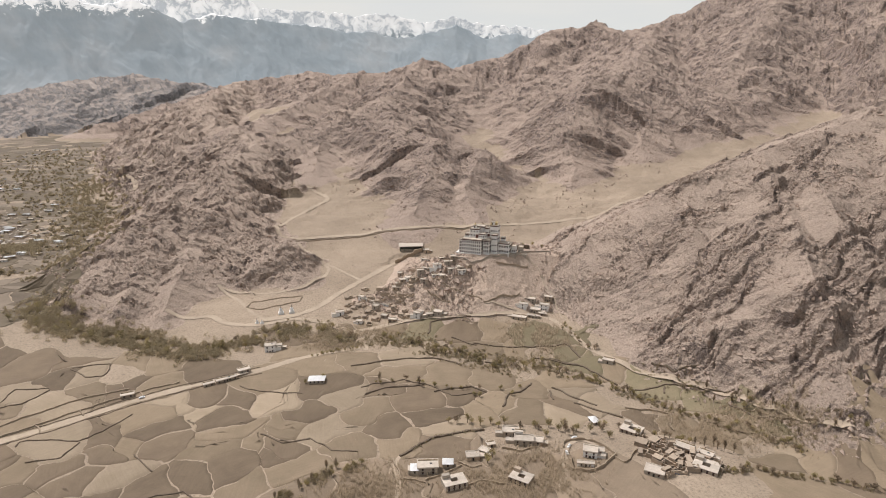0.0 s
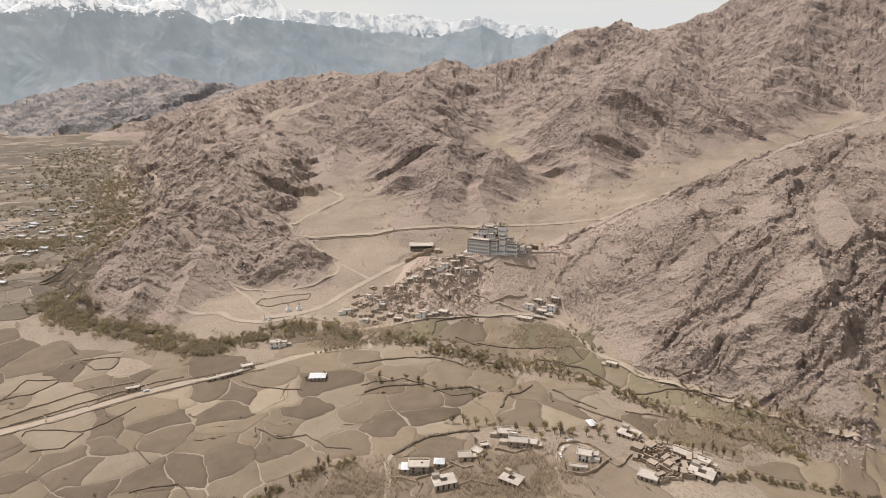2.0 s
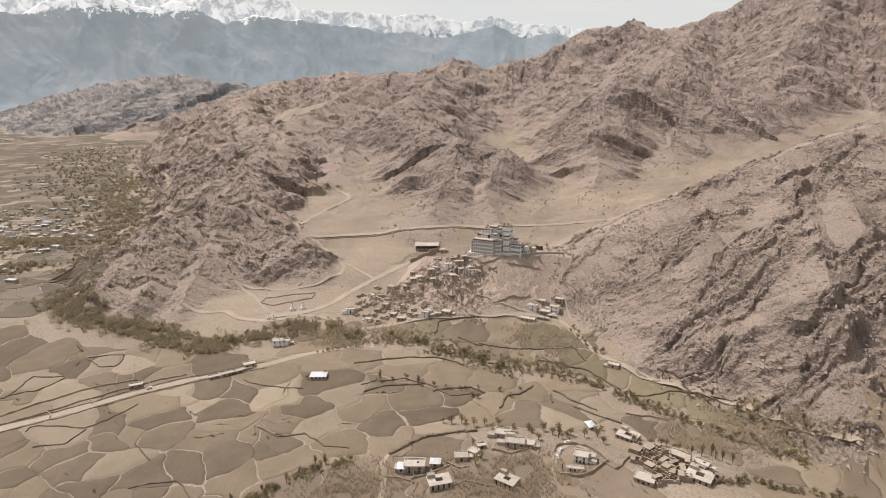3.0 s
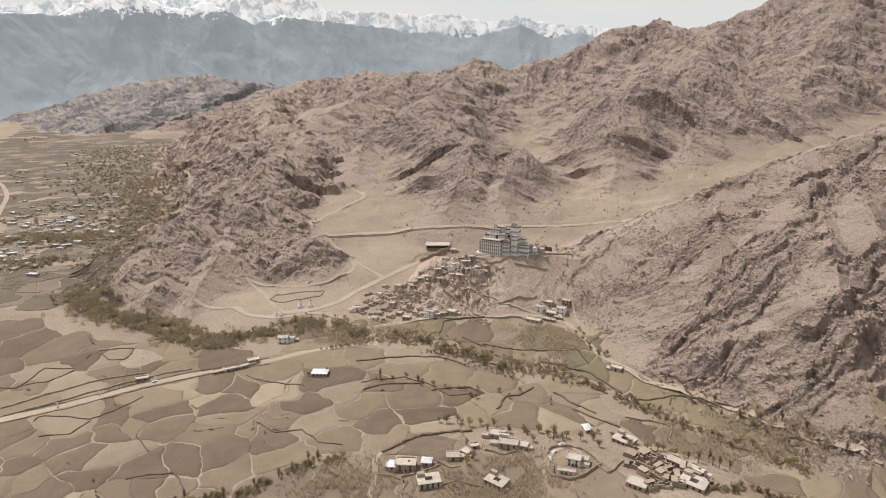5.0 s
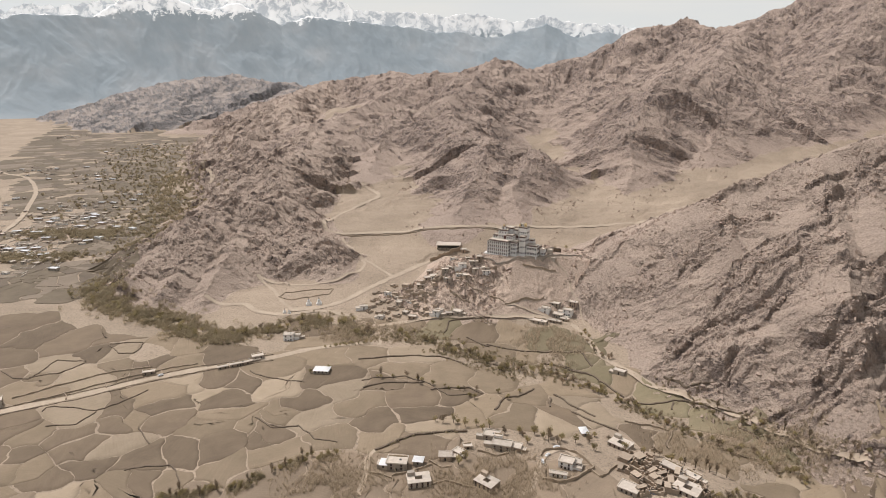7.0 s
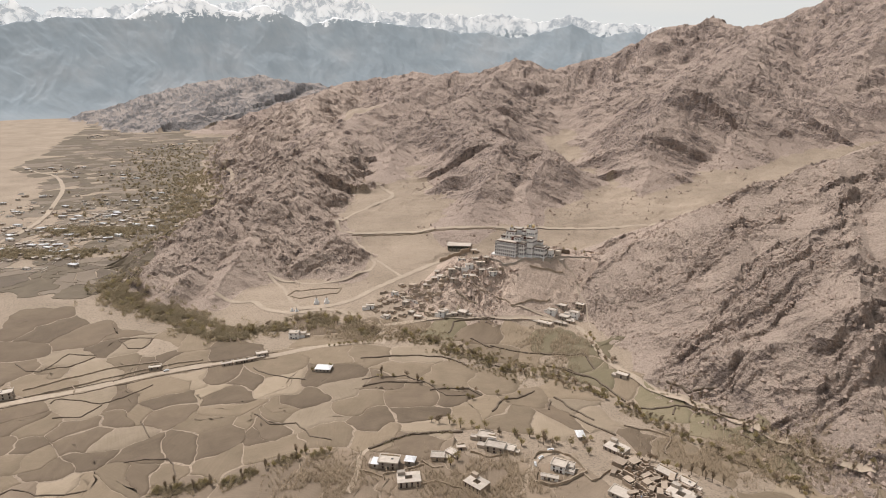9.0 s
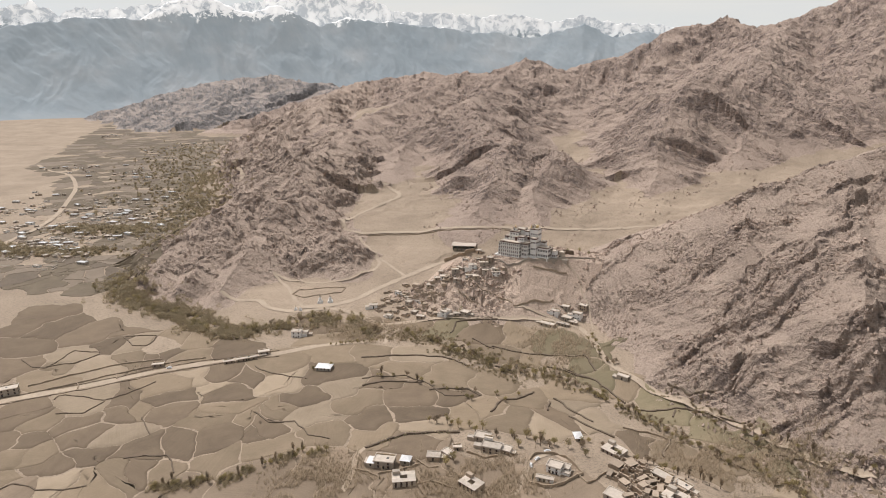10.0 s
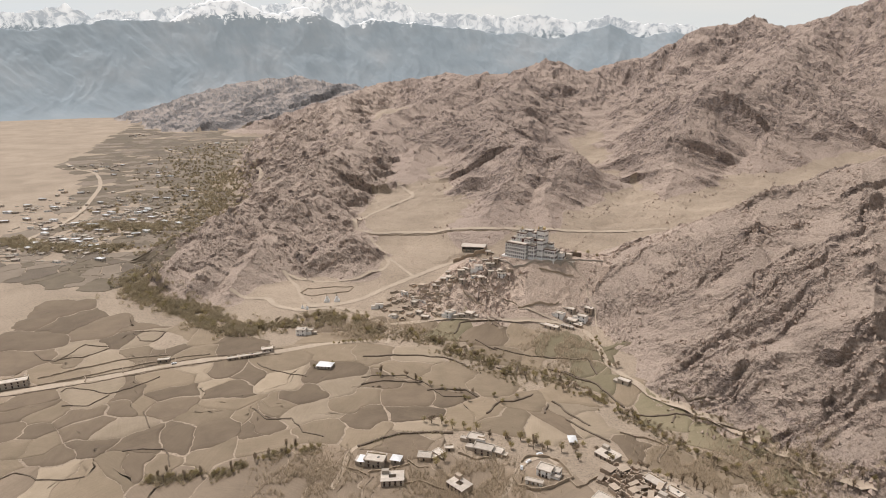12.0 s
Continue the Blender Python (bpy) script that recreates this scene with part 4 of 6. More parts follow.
# ---- roads and tracks ----
for pts, width, label in ((MAIN_ROAD, 6.5, "pale gravel valley road between the fields"), (STREAM_ROAD, 5.4, "pale dirt road along the foot of the hills"),
                          (FORD_ROAD, 3.5, "dirt track from the road towards the fields"), (RAMP, 7.5, "wide pale dirt ramp climbing behind the village"),
                          (UPPER_TRACK, 3.6, "dirt track winding round the knoll"), (CROSS_TRACK, 3.5, "dirt track joining the ramp"),
                          (LOWER_TRACK, 3.5, "dirt track below the knoll"), (BASIN_ROAD, 6.5, "pale dirt road crossing the basin behind the monastery"),
                          (BASIN_TRACK, 6.0, "dirt track winding up the debris basin"), (SADDLE_PATH, 1.3, "footpath from the monastery to the hamlet"),
                          (COMPOUND_LANE, 3.4, "pale lane curving round the walled compound"), (BAZAAR_ROAD, 8, "straight pale road through the far settlement"),
                          (FOOT_ROAD, 8, "pale road at the foot of the far hill"), (HAMLET_LANE, 2.6, "dirt lane down to the hamlet"), (VILLAGE_LANE, 3.0, "narrow dirt lane beside the houses")):
    road, _ = sheet_along("road" if width > 4 else "track", pts, width, 1.1 if width >= 8 else 0.32, M_ROAD)
    tagged(road, label, "road", kind="structure")

# ---- field walls ----
for pts in (PLOT_WALL_A, PLOT_WALL_B, PLOT_WALL_C, PLOT_WALL_D, PLOT_WALL_E, PLOT_WALL_F, PLOT_WALL_G, PLOT_WALL_I, PLOT_WALL_K,
            PLOT_WALL_R, PLOT_WALL_S, PLOT_WALL_T):
    wall_along("field_wall", pts, 0.75, 0.8, M_DRYWALL, "dark dry-stone wall edging a field")
for pts in BANKS:
    wall_along("field_bank", pts, 1.3, 1.1, M_DRYWALL, "dark earth and stone bank between terraced fields")
ROADSIDE = [[(-318, 330), (-282, 372), (-252, 398), (-230, 414)], [(-282, 372), (-276, 366)], [(-252, 398), (-246, 392)], [(-300, 350), (-292, 344)], [(-331, 337), (-305, 372), (-282, 392), (-262, 402)]]
for pts in ROADSIDE:
    wall_along("roadside_wall", pts, 0.9, 1.2, M_PALEWALL, "pale mud wall of a roadside plot")
for pts in (YARD_WALL_A, YARD_WALL_B, YARD_WALL_C, YARD_WALL_D, YARD_WALL_E, YARD_WALL_F, YARD_WALL_G, YARD_WALL_H):
    wall_along("yard_wall", pts, 0.7, 1.3, M_PALEWALL, "low mud wall round a village yard")
wall_along("field_wall", PLOT_WALL_H, 1.5, 1.3, M_DRYWALL, "thick dark stone bank round the ploughed field")
wall_along("terrace_wall", TERRACE_WALL, 1.5, 4.5, M_PALEWALL, "tall mud retaining wall beside the ramp")
wall_along("stupa_wall", STUPA_WALL, 1.0, 0.9, M_PALEWALL, "low pale stone wall ringing the stupas")
for pts in (HILL_WALL_A, HILL_WALL_C, HILL_WALL_D):
    wall_along("hill_wall", pts, 1.0, 1.3, M_PALEWALL, "pale rubble wall climbing the monastery slope")
wall_along("hill_wall", HILL_WALL_B, 1.0, 1.6, M_PALEWALL, "low mud wall across the monastery slope")
wall_along("road_bank", [(p[0], p[1] - 6) for p in BASIN_ROAD[1:7]], 1.4, 1.0, M_PALEWALL, "low earthen bank below the basin road")
for side in (-1, 1):
    a = np.array(MAIN_ROAD[:7], float)
    tang = np.gradient(a, axis=0)
    tang /= np.linalg.norm(tang, axis=1)[:, None]
    wall_along("road_wall", a + side * 5.2 * np.stack([-tang[:, 1], tang[:, 0]], 1), 0.6, 0.6, M_DRYWALL, "dark low stone wall along the valley road")


# ---- fields: each plot bounded by the lines half way to its neighbours ----
def cell(k, sites, reach):
    x0, y0 = sites[k]
    poly = [(x0 + reach * math.cos(a), y0 + reach * math.sin(a)) for a in np.linspace(0, 2 * math.pi, 13)[:-1]]
    near = sorted(range(len(sites)), key=lambda j: (sites[j][0] - x0) ** 2 + (sites[j][1] - y0) ** 2)[1:22]
    for j in near:
        nx, ny = sites[j][0] - x0, sites[j][1] - y0
        lim = (nx * nx + ny * ny) / 2
        res = []
        for (ax, ay), (bx, by) in zip(poly, poly[1:] + poly[:1]):
            da, db = (ax - x0) * nx + (ay - y0) * ny - lim, (bx - x0) * nx + (by - y0) * ny - lim
            if da <= 0:
                res.append((ax, ay))
            if (da < 0) != (db < 0) and da != db:
                t = da / (da - db)
                res.append((ax + t * (bx - ax), ay + t * (by - ay)))
        poly = res
        if len(poly) < 3:
            return []
    return poly


def plot_rings(poly, gap, lift, bend):
    """The plot's surface: its rim and rings towards the middle, laid on the land."""
    c = np.mean(poly, axis=0)
    edge = []
    for a, b in zip(poly, poly[1:] + poly[:1]):
        n = max(1, int(math.hypot(b[0] - a[0], b[1] - a[1]) / 3.0))
        edge += [(a[0] + (b[0] - a[0]) * k / n, a[1] + (b[1] - a[1]) * k / n) for k in range(n)]
    e = np.array(edge)
    # round the corners
    if bend < 10 and len(poly) % 2:
        e = 0.25 * np.roll(e, 1, 0) + 0.5 * e + 0.25 * np.roll(e, -1, 0)
    r = np.linalg.norm(e - c, axis=1)[:, None]
    e = c + (e - c) * np.maximum((r - gap) / r, 0.2)
    rings_ = [c + (e - c) * f for f in (1.0, 0.97, 0.66, 0.33)] + [c[None, :]]
    V = np.concatenate(rings_)
    V = V + bend * np.stack([fbm(V[:, 0] / 34, V[:, 1] / 34, 2, 61), fbm(V[:, 0] / 34, V[:, 1] / 34, 2, 66)], 1)
    V = V + 0.16 * bend * np.stack([fbm(V[:, 0] / 9, V[:, 1] / 9, 2, 63), fbm(V[:, 0] / 9, V[:, 1] / 9, 2, 68)], 1)
    Z = ground_many(V[:, 0], V[:, 1])
    n = len(e)
    Z[:n] -= 0.2
    Z[n:] += lift
    F_ = [(r_ * n + k, r_ * n + (k + 1) % n, (r_ + 1) * n + (k + 1) % n, (r_ + 1) * n + k) for r_ in range(3) for k in range(n)]
    T_ = [(3 * n + k, 3 * n + (k + 1) % n, 4 * n) for k in range(n)]
    return np.concatenate([V, Z[:, None]], 1), F_ + T_


plot_sites = [p[:2] for p in PLOTS_SEEDS]
all_sites = plot_sites + list(BLANK_SEEDS)
# bare orchard ground round the near village
orchards = [(x, y, 4) for x, y in BLANK_SEEDS if y < 332 and x < 100]
for k, (x, y, tone) in [(i, p) for i, p in enumerate(PLOTS_SEEDS)] + [(all_sites.index(p[:2]), p) for p in orchards]:
    poly = cell(k, all_sites, 60)
    if len(poly) < 3:
        continue
    V, faces = plot_rings(poly, (-0.2, 0.2, 0.6)[k % 3], 0.22, 14.0)
    me = bpy.data.meshes.new("field_plot")
    me.from_pydata(V.tolist(), [], faces)
    me.polygons.foreach_set("use_smooth", np.ones(len(me.polygons), bool))
    me.materials.append(M_PLOT[tone])
    part_of("field_plot", me, ground)

# fields of the far valley, too many to count
rng = np.random.RandomState(21)
far_sites = []
gy = 545.0
while gy < 3000:
    gap = 17 + 0.012 * (gy - 540)
    west = np.interp(gy, [540, 612, 725, 814, 934, 1049, 1171, 1291, 1700, 2200, 3000], [-760, -735, -745, -800, -895, -985, -1120, -1330, -1620, -1990, -2600])
    east = np.interp(gy, [500, 600, 900, 1250, 1700, 2400, 3000], [-440, -470, -560, -760, -1000, -1330, -1650])
    for gx in np.arange(west, east, gap * 1.5):
        far_sites.append((gx + rng.uniform(-0.5, 0.5) * gap, gy + rng.uniform(-0.4, 0.4) * gap))
    gy += gap
far_rows = {0: ([], []), 1: ([], []), 3: ([], [])}
far_index = np.array(far_sites)
for k, (x, y) in enumerate(far_sites):
    tone = rng.choice([0, 1, 1, 1, 9, 9, 9, 3]) if x < -620 and y < 900 else rng.choice([0, 0, 1, 1, 1, 3, 3, 3, 3, 9])
    near_ones = np.argsort(((far_index - (x, y)) ** 2).sum(1))[:24]
    poly = cell(0, [far_sites[j] for j in near_ones], 45 + 0.02 * (y - 540))
    if tone == 9 or len(poly) < 3:
        continue
    V, faces = plot_rings(poly, 0.4, 0.5, 20.0)
    vs, fs = far_rows[tone]
    off = len(vs)
    vs += V.tolist()
    fs += [tuple(i + off for i in f) for f in faces]
for tone, (vs, fs) in far_rows.items():
    me = bpy.data.meshes.new("far_fields")
    me.from_pydata(vs, [], fs)
    me.materials.append(M_FARPLOT[tone])
    tagged(new("far_fields", me), "patchwork of dry fields across the far valley", "fields", kind="stuff")


# ---- houses ----
def window_mesh(w, h):
    bm = bmesh.new()
    solid(bm, -w / 2, w / 2, -0.06, 0.12, -h / 2, h / 2, mat=0)
    solid(bm, -w / 2 - 0.18, w / 2 + 0.18, -0.16, 0.1, h / 2, h / 2 + 0.28, mat=1)
    solid(bm, -0.05, 0.05, -0.09, 0.0, -h / 2, h / 2, mat=1)
    return mesh_of("window", bm, [M_DARK, M_MAROON])


WINDOW, TALL_WINDOW = window_mesh(1.0, 1.3), window_mesh(1.05, 1.9)


def put_windows(body, w, d, h, storeys, faces, mesh=None, gap=3.0, base=0.0):
    lay = h / storeys
    for f in faces:
        span = w if f in "fb" else d
        n = max(1, int(span / gap))
        for s in range(storeys):
            for k in range(n):
                u = (k + 0.5) / n * span - span / 2
                z = base + lay * (s + 0.56)
                at, rz = {"f": ((u, -d / 2, z), 0), "b": ((u, d / 2, z), math.pi), "l": ((-w / 2, u, z), -math.pi / 2), "r": ((w / 2, u, z), math.pi / 2)}[f]
                part_of("window", mesh or WINDOW, body, at=at, rz=rz)


def flat_roof(w, d, h, rim=0.35, over=0.25):
    bm = bmesh.new()
    solid(bm, -w / 2 - over, w / 2 + over, -d / 2 - over, d / 2 + over, h, h + 0.25)
    t = 0.4
    for x0, x1, y0, y1 in ((-w / 2 - over, w / 2 + over, -d / 2 - over, -d / 2 - over + t), (-w / 2 - over, w / 2 + over, d / 2 + over - t, d / 2 + over),
                           (-w / 2 - over, -w / 2 - over + t, -d / 2 - over + t, d / 2 + over - t), (w / 2 + over - t, w / 2 + over, -d / 2 - over + t, d / 2 + over - t)):
        solid(bm, x0, x1, y0, y1, h + 0.25, h + 0.25 + rim)
    return bm


def house(x, y, w, d, h, rz, label, wall=None, roof=None, storeys=1, faces="fr", sink=1.5, rim=0.35, name="house", group="", door=True):
    """A flat-roofed house with a lower side room and fodder stacked along the roof's edge."""
    z = min(ground_z(x + a * w * 0.4, y + b * d * 0.4) for a in (-1, 1) for b in (-1, 1))
    ob = thing(name, x, y, z, rz, label, "house", group)
    r = random.Random(int(x * 31 + y * 17))
    body = part("wall", block(-w / 2, w / 2, -d / 2, d / 2, -sink, h, lean=0.12), wall or M_CREAM, ob)
    part("roof", flat_roof(w, d, h, rim), roof or M_ROOF, ob)
    put_windows(body, w, d, h, storeys, faces, gap=r.uniform(3.2, 4.6))
    if door:
        part("door", block(-0.55, 0.55, -d / 2 - 0.1, -d / 2 + 0.1, 0, 2.0), M_DARK, ob)
    if w > 5 and r.random() < 0.75:
        aw, ad, ah = w * r.uniform(0.35, 0.6), d * r.uniform(0.4, 0.7), h * r.uniform(0.45, 0.75)
        side = r.choice((-1, 1))
        x0 = side * (w / 2 + aw / 2 - 0.02)
        y0 = r.uniform(-0.25, 0.2) * d
        room = part("side_room", block(x0 - aw / 2, x0 + aw / 2, y0 - ad / 2, y0 + ad / 2, -sink, ah, lean=0.06), wall or M_CREAM, ob)
        bm = flat_roof(aw, ad, ah, 0.2, 0.15)
        bmesh.ops.translate(bm, vec=(x0, y0, 0), verts=bm.verts)
        part("roof", bm, roof or M_ROOF, room)
    if r.random() < 0.6:
        n = max(3, int(w))
        bm = bmesh.new()
        prof = []
        for k in range(n + 1):
            u, top = -w / 2 + k * w / n, h + 0.5 + r.uniform(0.05, 0.55)
            prof.append([bm.verts.new(c) for c in ((u, d / 2 - 1.1, h + 0.25), (u, d / 2 - 0.95, top), (u, d / 2 - 0.3, top), (u, d / 2 - 0.2, h + 0.25))])
        for p, q in zip(prof, prof[1:]):
            for i in range(3):
                bm.faces.new((p[i], q[i], q[i + 1], p[i + 1]))
        bm.faces.new(prof[0])
        bm.faces.new(prof[-1][::-1])
        part("fodder", bm, M_REED, ob, "brown brushwood stacked on the roof edge")
    if r.random() < 0.4 and w > 7:
        # dark slab on the closed roof, standing in for the shade of an opening
        part("roof_hatch", block(w * 0.1, w * 0.1 + 1.4, -0.5, 0.9, h + 0.252, h + 0.34), M_DARK, ob, "dark slab for a shaded roof opening")
    return ob


def tin_house(x, y, w, d, h, rz, label, wall, sink=1.0, storeys=1):
    """A house under a low four-sided roof of pale sheets."""
    z = ground_z(x, y)
    ob = thing("house", x, y, z, rz, label, "house")
    body = part("wall", block(-w / 2, w / 2, -d / 2, d / 2, -sink, h), wall, ob)
    bm = bmesh.new()
    o, r = 0.6, min(w, d) * 0.42
    lo = [bm.verts.new(c) for c in ((-w / 2 - o, -d / 2 - o, h), (w / 2 + o, -d / 2 - o, h), (w / 2 + o, d / 2 + o, h), (-w / 2 - o, d / 2 + o, h))]
    hi = [bm.verts.new(c) for c in ((-w / 2 + r, 0, h + 1.3), (w / 2 - r, 0, h + 1.3))]
    for q in ((lo[0], lo[1], hi[1], hi[0]), (lo[1], lo[2], hi[1]), (lo[2], lo[3], hi[0], hi[1]), (lo[3], lo[0], hi[0]), (lo[3], lo[2], lo[1], lo[0])):
        bm.faces.new(q)
    part("roof", bm, M_TIN, ob, "pale sheet metal roof")
    put_windows(body, w, d, h, storeys, "flr")
    return ob


def court_house(x, y, w, d, h, rz, label, wall):
    """A flat-roofed house built round a small open court."""
    z = min(ground_z(x + a * w * 0.4, y + b * d * 0.4) for a in (-1, 1) for b in (-1, 1))
    ob = thing("courtyard_house", x, y, z, rz, label, "house")
    cw, cd = w * 0.16, d * 0.18
    for x0, x1, y0, y1 in ((-w / 2, w / 2, -d / 2, -cd), (-w / 2, w / 2, cd, d / 2), (-w / 2, -cw, -cd, cd), (cw, w / 2, -cd, cd)):
        bm = block(x0, x1, y0, y1, -1.5, h)
        wing = part("wing", bm, wall, ob)
        part("roof", block(x0 - 0.003 if x0 > -w / 2 else x0 - 0.2, x1 + 0.003 if x1 < w / 2 else x1 + 0.2, y0 if y0 > -d / 2 else y0 - 0.2, y1 if y1 < d / 2 else y1 + 0.2, h, h + 0.3), M_ROOF, wing)
    body = part("parapet", block(-w / 2 + 0.3, -w / 2 + w * 0.35, d / 2 - d * 0.3, d / 2 - 0.3, h + 0.3, h + 2.4), wall, ob, "small rooftop room")
    front = part("front_wall", block(-w / 2 - 0.05, w / 2 + 0.05, -d / 2 - 0.08, -d / 2 - 0.002, 0, h - 0.1), wall, ob)
    for s in range(2):
        for k in range(4):
            part_of("window", WINDOW, front, at=((k - 1.5) * w / 4.2, -d / 2 - 0.09, h * (0.28 + 0.45 * s)))
    return ob


def ruin(x, y, w, d, h, rz, seed, label="roofless mud-brick ruin with broken walls"):
    rnd = random.Random(seed)
    z = ground_z(x, y)
    ob = thing("ruined_house", x, y, z, rz, label, "ruin", "ruined houses of the old village")
    t = 0.6
    for x0, x1, y0, y1 in ((-w / 2, w / 2, -d / 2, -d / 2 + t), (-w / 2, w / 2, d / 2 - t, d / 2), (-w / 2, -w / 2 + t, -d / 2 + t, d / 2 - t), (w / 2 - t, w / 2, -d / 2 + t, d / 2 - t)):
        bm = bmesh.new()
        n = 4
        for k in range(n):
            hh = h * rnd.uniform(0.45, 1.0)
            if x1 - x0 > y1 - y0:
                solid(bm, x0 + (x1 - x0) * k / n, x0 + (x1 - x0) * (k + 1) / n, y0, y1, -1.2, hh)
            else:
                solid(bm, x0, x1, y0 + (y1 - y0) * k / n, y0 + (y1 - y0) * (k + 1) / n, -1.2, hh)
        part("wall", bm, M_MUD, ob)
    if rnd.random() < 0.5:
        part("roof", block(-w / 2 + 0.02, rnd.uniform(-0.1, 0.35) * w, -d / 2 + 0.02, d / 2 - 0.02, h * 0.9, h * 0.9 + 0.3), M_MUD, ob, "part of a flat clay roof")
    return ob


tin_house(-124, 423, 12, 8, 2.8, 8, "house with a white sheet roof among fields", M_CREAM)
house(-181, 482, 9, 8, 6.5, 15, "two-storey house with white and brown walls", M_WHITE, M_ROOF, 2, "fr")
house(-176, 487, 7, 6, 4.5, 15, "small cream annexe beside the two-storey house", M_CREAM, M_ROOF, 1, "fr")
house(-186, 434, 9, 6, 3.4, 38, "cream house beside the valley road", M_CREAM, M_ROOF, 1, "fr")
house(-195, 421, 16, 5, 2.2, 38, "long low mud shed beside the valley road", M_MUD, M_ROOF, 1, "f")
house(-206, 413, 8, 5, 1.8, 38, "low mud pen beside the valley road", M_MUD, M_ROOF, 1, "f", door=False)
house(-338, 322, 20, 8, 5.2, 42, "long grey two-storey building beside the road", M_CREAM, M_ROOF, 2, "fr")
house(-258, 392, 9, 5, 2.4, 30, "low walled mud pen among fields", M_MUD, M_ROOF, 1, "f", door=False)
house(-137, 561, 8, 6, 4.2, 20, "whitewashed house at the foot of the old village", M_WHITE, M_ROOF, 1, "fr", sink=2)
# near village
house(-28, 309, 12, 8, 4.6, 6, "two-storey cream house with flat clay roof", M_CREAM, M_ROOF, 2, "fr", rim=0.5)
tin_house(-35.5, 307, 4, 6, 3.6, 6, "narrow wing with a white sheet roof", M_CREAM, storeys=1)
tin_house(-16.5, 314, 5.5, 5, 3.4, 3, "small house with a white sheet roof", M_CREAM)
court_house(-12, 297, 13, 9, 3.6, 22, "cream courtyard house with flat clay roof", M_CREAM)
court_house(26, 303, 12, 9, 3.6, -28, "mud courtyard house in a bare orchard", M_MUD)
house(-2, 323, 8, 6, 2.6, 10, "low mud shed below the field bank", M_MUD, M_ROOF, 1, "f")
house(5, 329, 6, 5, 2.4, -30, "small mud hut below the field bank", M_MUD, M_ROOF, 1, "f")
house(9, 337, 5, 4, 2.2, 20, "small yellowish mud hut with flat roof", M_MUD, M_ROOF, 1, "f")
house(22, 352, 10, 7, 4.4, -4, "two-storey cream house with whitewashed top floor", M_CREAM, M_ROOF, 2, "f", rim=0.6)
house(30, 341, 12, 7, 4.2, -4, "large cream house with flat clay roof", M_CREAM, M_ROOF, 2, "fr", rim=0.6)
house(27, 346.5, 5, 3, 6.4, -4, "whitewashed rooftop room of the large house", M_WHITE, M_ROOF, 1, "f", door=False)
house(39, 342, 6, 6, 3.0, -10, "small mud store beside the large house", M_MUD, M_ROOF, 1, "f")
tin_house(80, 377, 4.5, 7, 2.6, 18, "narrow shed with a white sheet roof", M_CREAM)
# walled compound
house(69.5, 331, 8.5, 7, 4.4, -12, "white two-storey house inside a round wall", M_WHITE, M_ROOF, 2, "fr", rim=0.6)
house(76.2, 333, 4, 5, 3.2, -12, "white side wing of the compound house", M_WHITE, M_ROOF, 1, "fr")
house(65, 320, 10, 3, 2.2, -4, "low white store along the compound wall", M_WHITE, M_ROOF, 1, "f")
wall_along("compound_wall", [(54, 338), (56, 344), (62, 348.5), (69, 350), (76, 347), (82, 340), (85, 332)], 0.8, 1.9, M_PALEWALL, "curved pale mud wall round the compound")
wall_along("compound_wall", [(85, 332), (80, 325), (74, 318), (66, 314), (56, 315)], 0.8, 1.9, M_PALEWALL, "curved pale mud wall round the compound")
# houses by the old village
court_house(103, 366, 13, 10, 4.0, -33, "cream courtyard house beside the old village", M_CREAM)
house(130, 344, 11, 7, 3.8, -35, "large mud house with flat clay roof", M_MUD, M_ROOF, 1, "fl")
court_house(136, 323, 14, 11, 3.6, -30, "cream courtyard house beside the ruins", M_CREAM)
house(104, 315, 11, 8, 2.6, -25, "low house with a broad pale roof", M_CREAM, M_ROOF, 1, "f")
house(141, 338, 9, 6, 3.4, -35, "mud house with pale flat roof", M_MUD, M_ROOF, 1, "f")
for k, (x, y) in enumerate(RUINS):
    ruin(x, y, 5 + 3.5 * ((k * 7) % 5) / 4, 4.5 + 2.5 * ((k * 3) % 4) / 3, 2.6 + 1.6 * ((k * 5) % 3) / 2, -30 + 14 * ((k * 11) % 5 - 2), k)
tarp = bmesh.new()
bmesh.ops.create_grid(tarp, x_segments=10, y_segments=6, size=1)
for v in tarp.verts:
    v.co = (v.co.x * 2.2, v.co.y * 1.4, 0.35 * math.cos(v.co.x * 2.4) + 0.12 * math.sin(v.co.y * 5 + v.co.x * 3))
bmesh.ops.solidify(tarp, geom=tarp.faces[:], thickness=0.08)
tarp_ob = new("tarpaulin", mesh_of("tarpaulin", tarp, [M_BLUE]))
tarp_ob.location = (116, 316, ground_z(116, 316) + 0.3)
tagged(tarp_ob, "crumpled blue tarpaulin on a heap", "tarpaulin")
house(109, 474, 9, 6, 3.6, -25, "cream house between stream and hill road", M_CREAM, M_ROOF, 1, "fr")
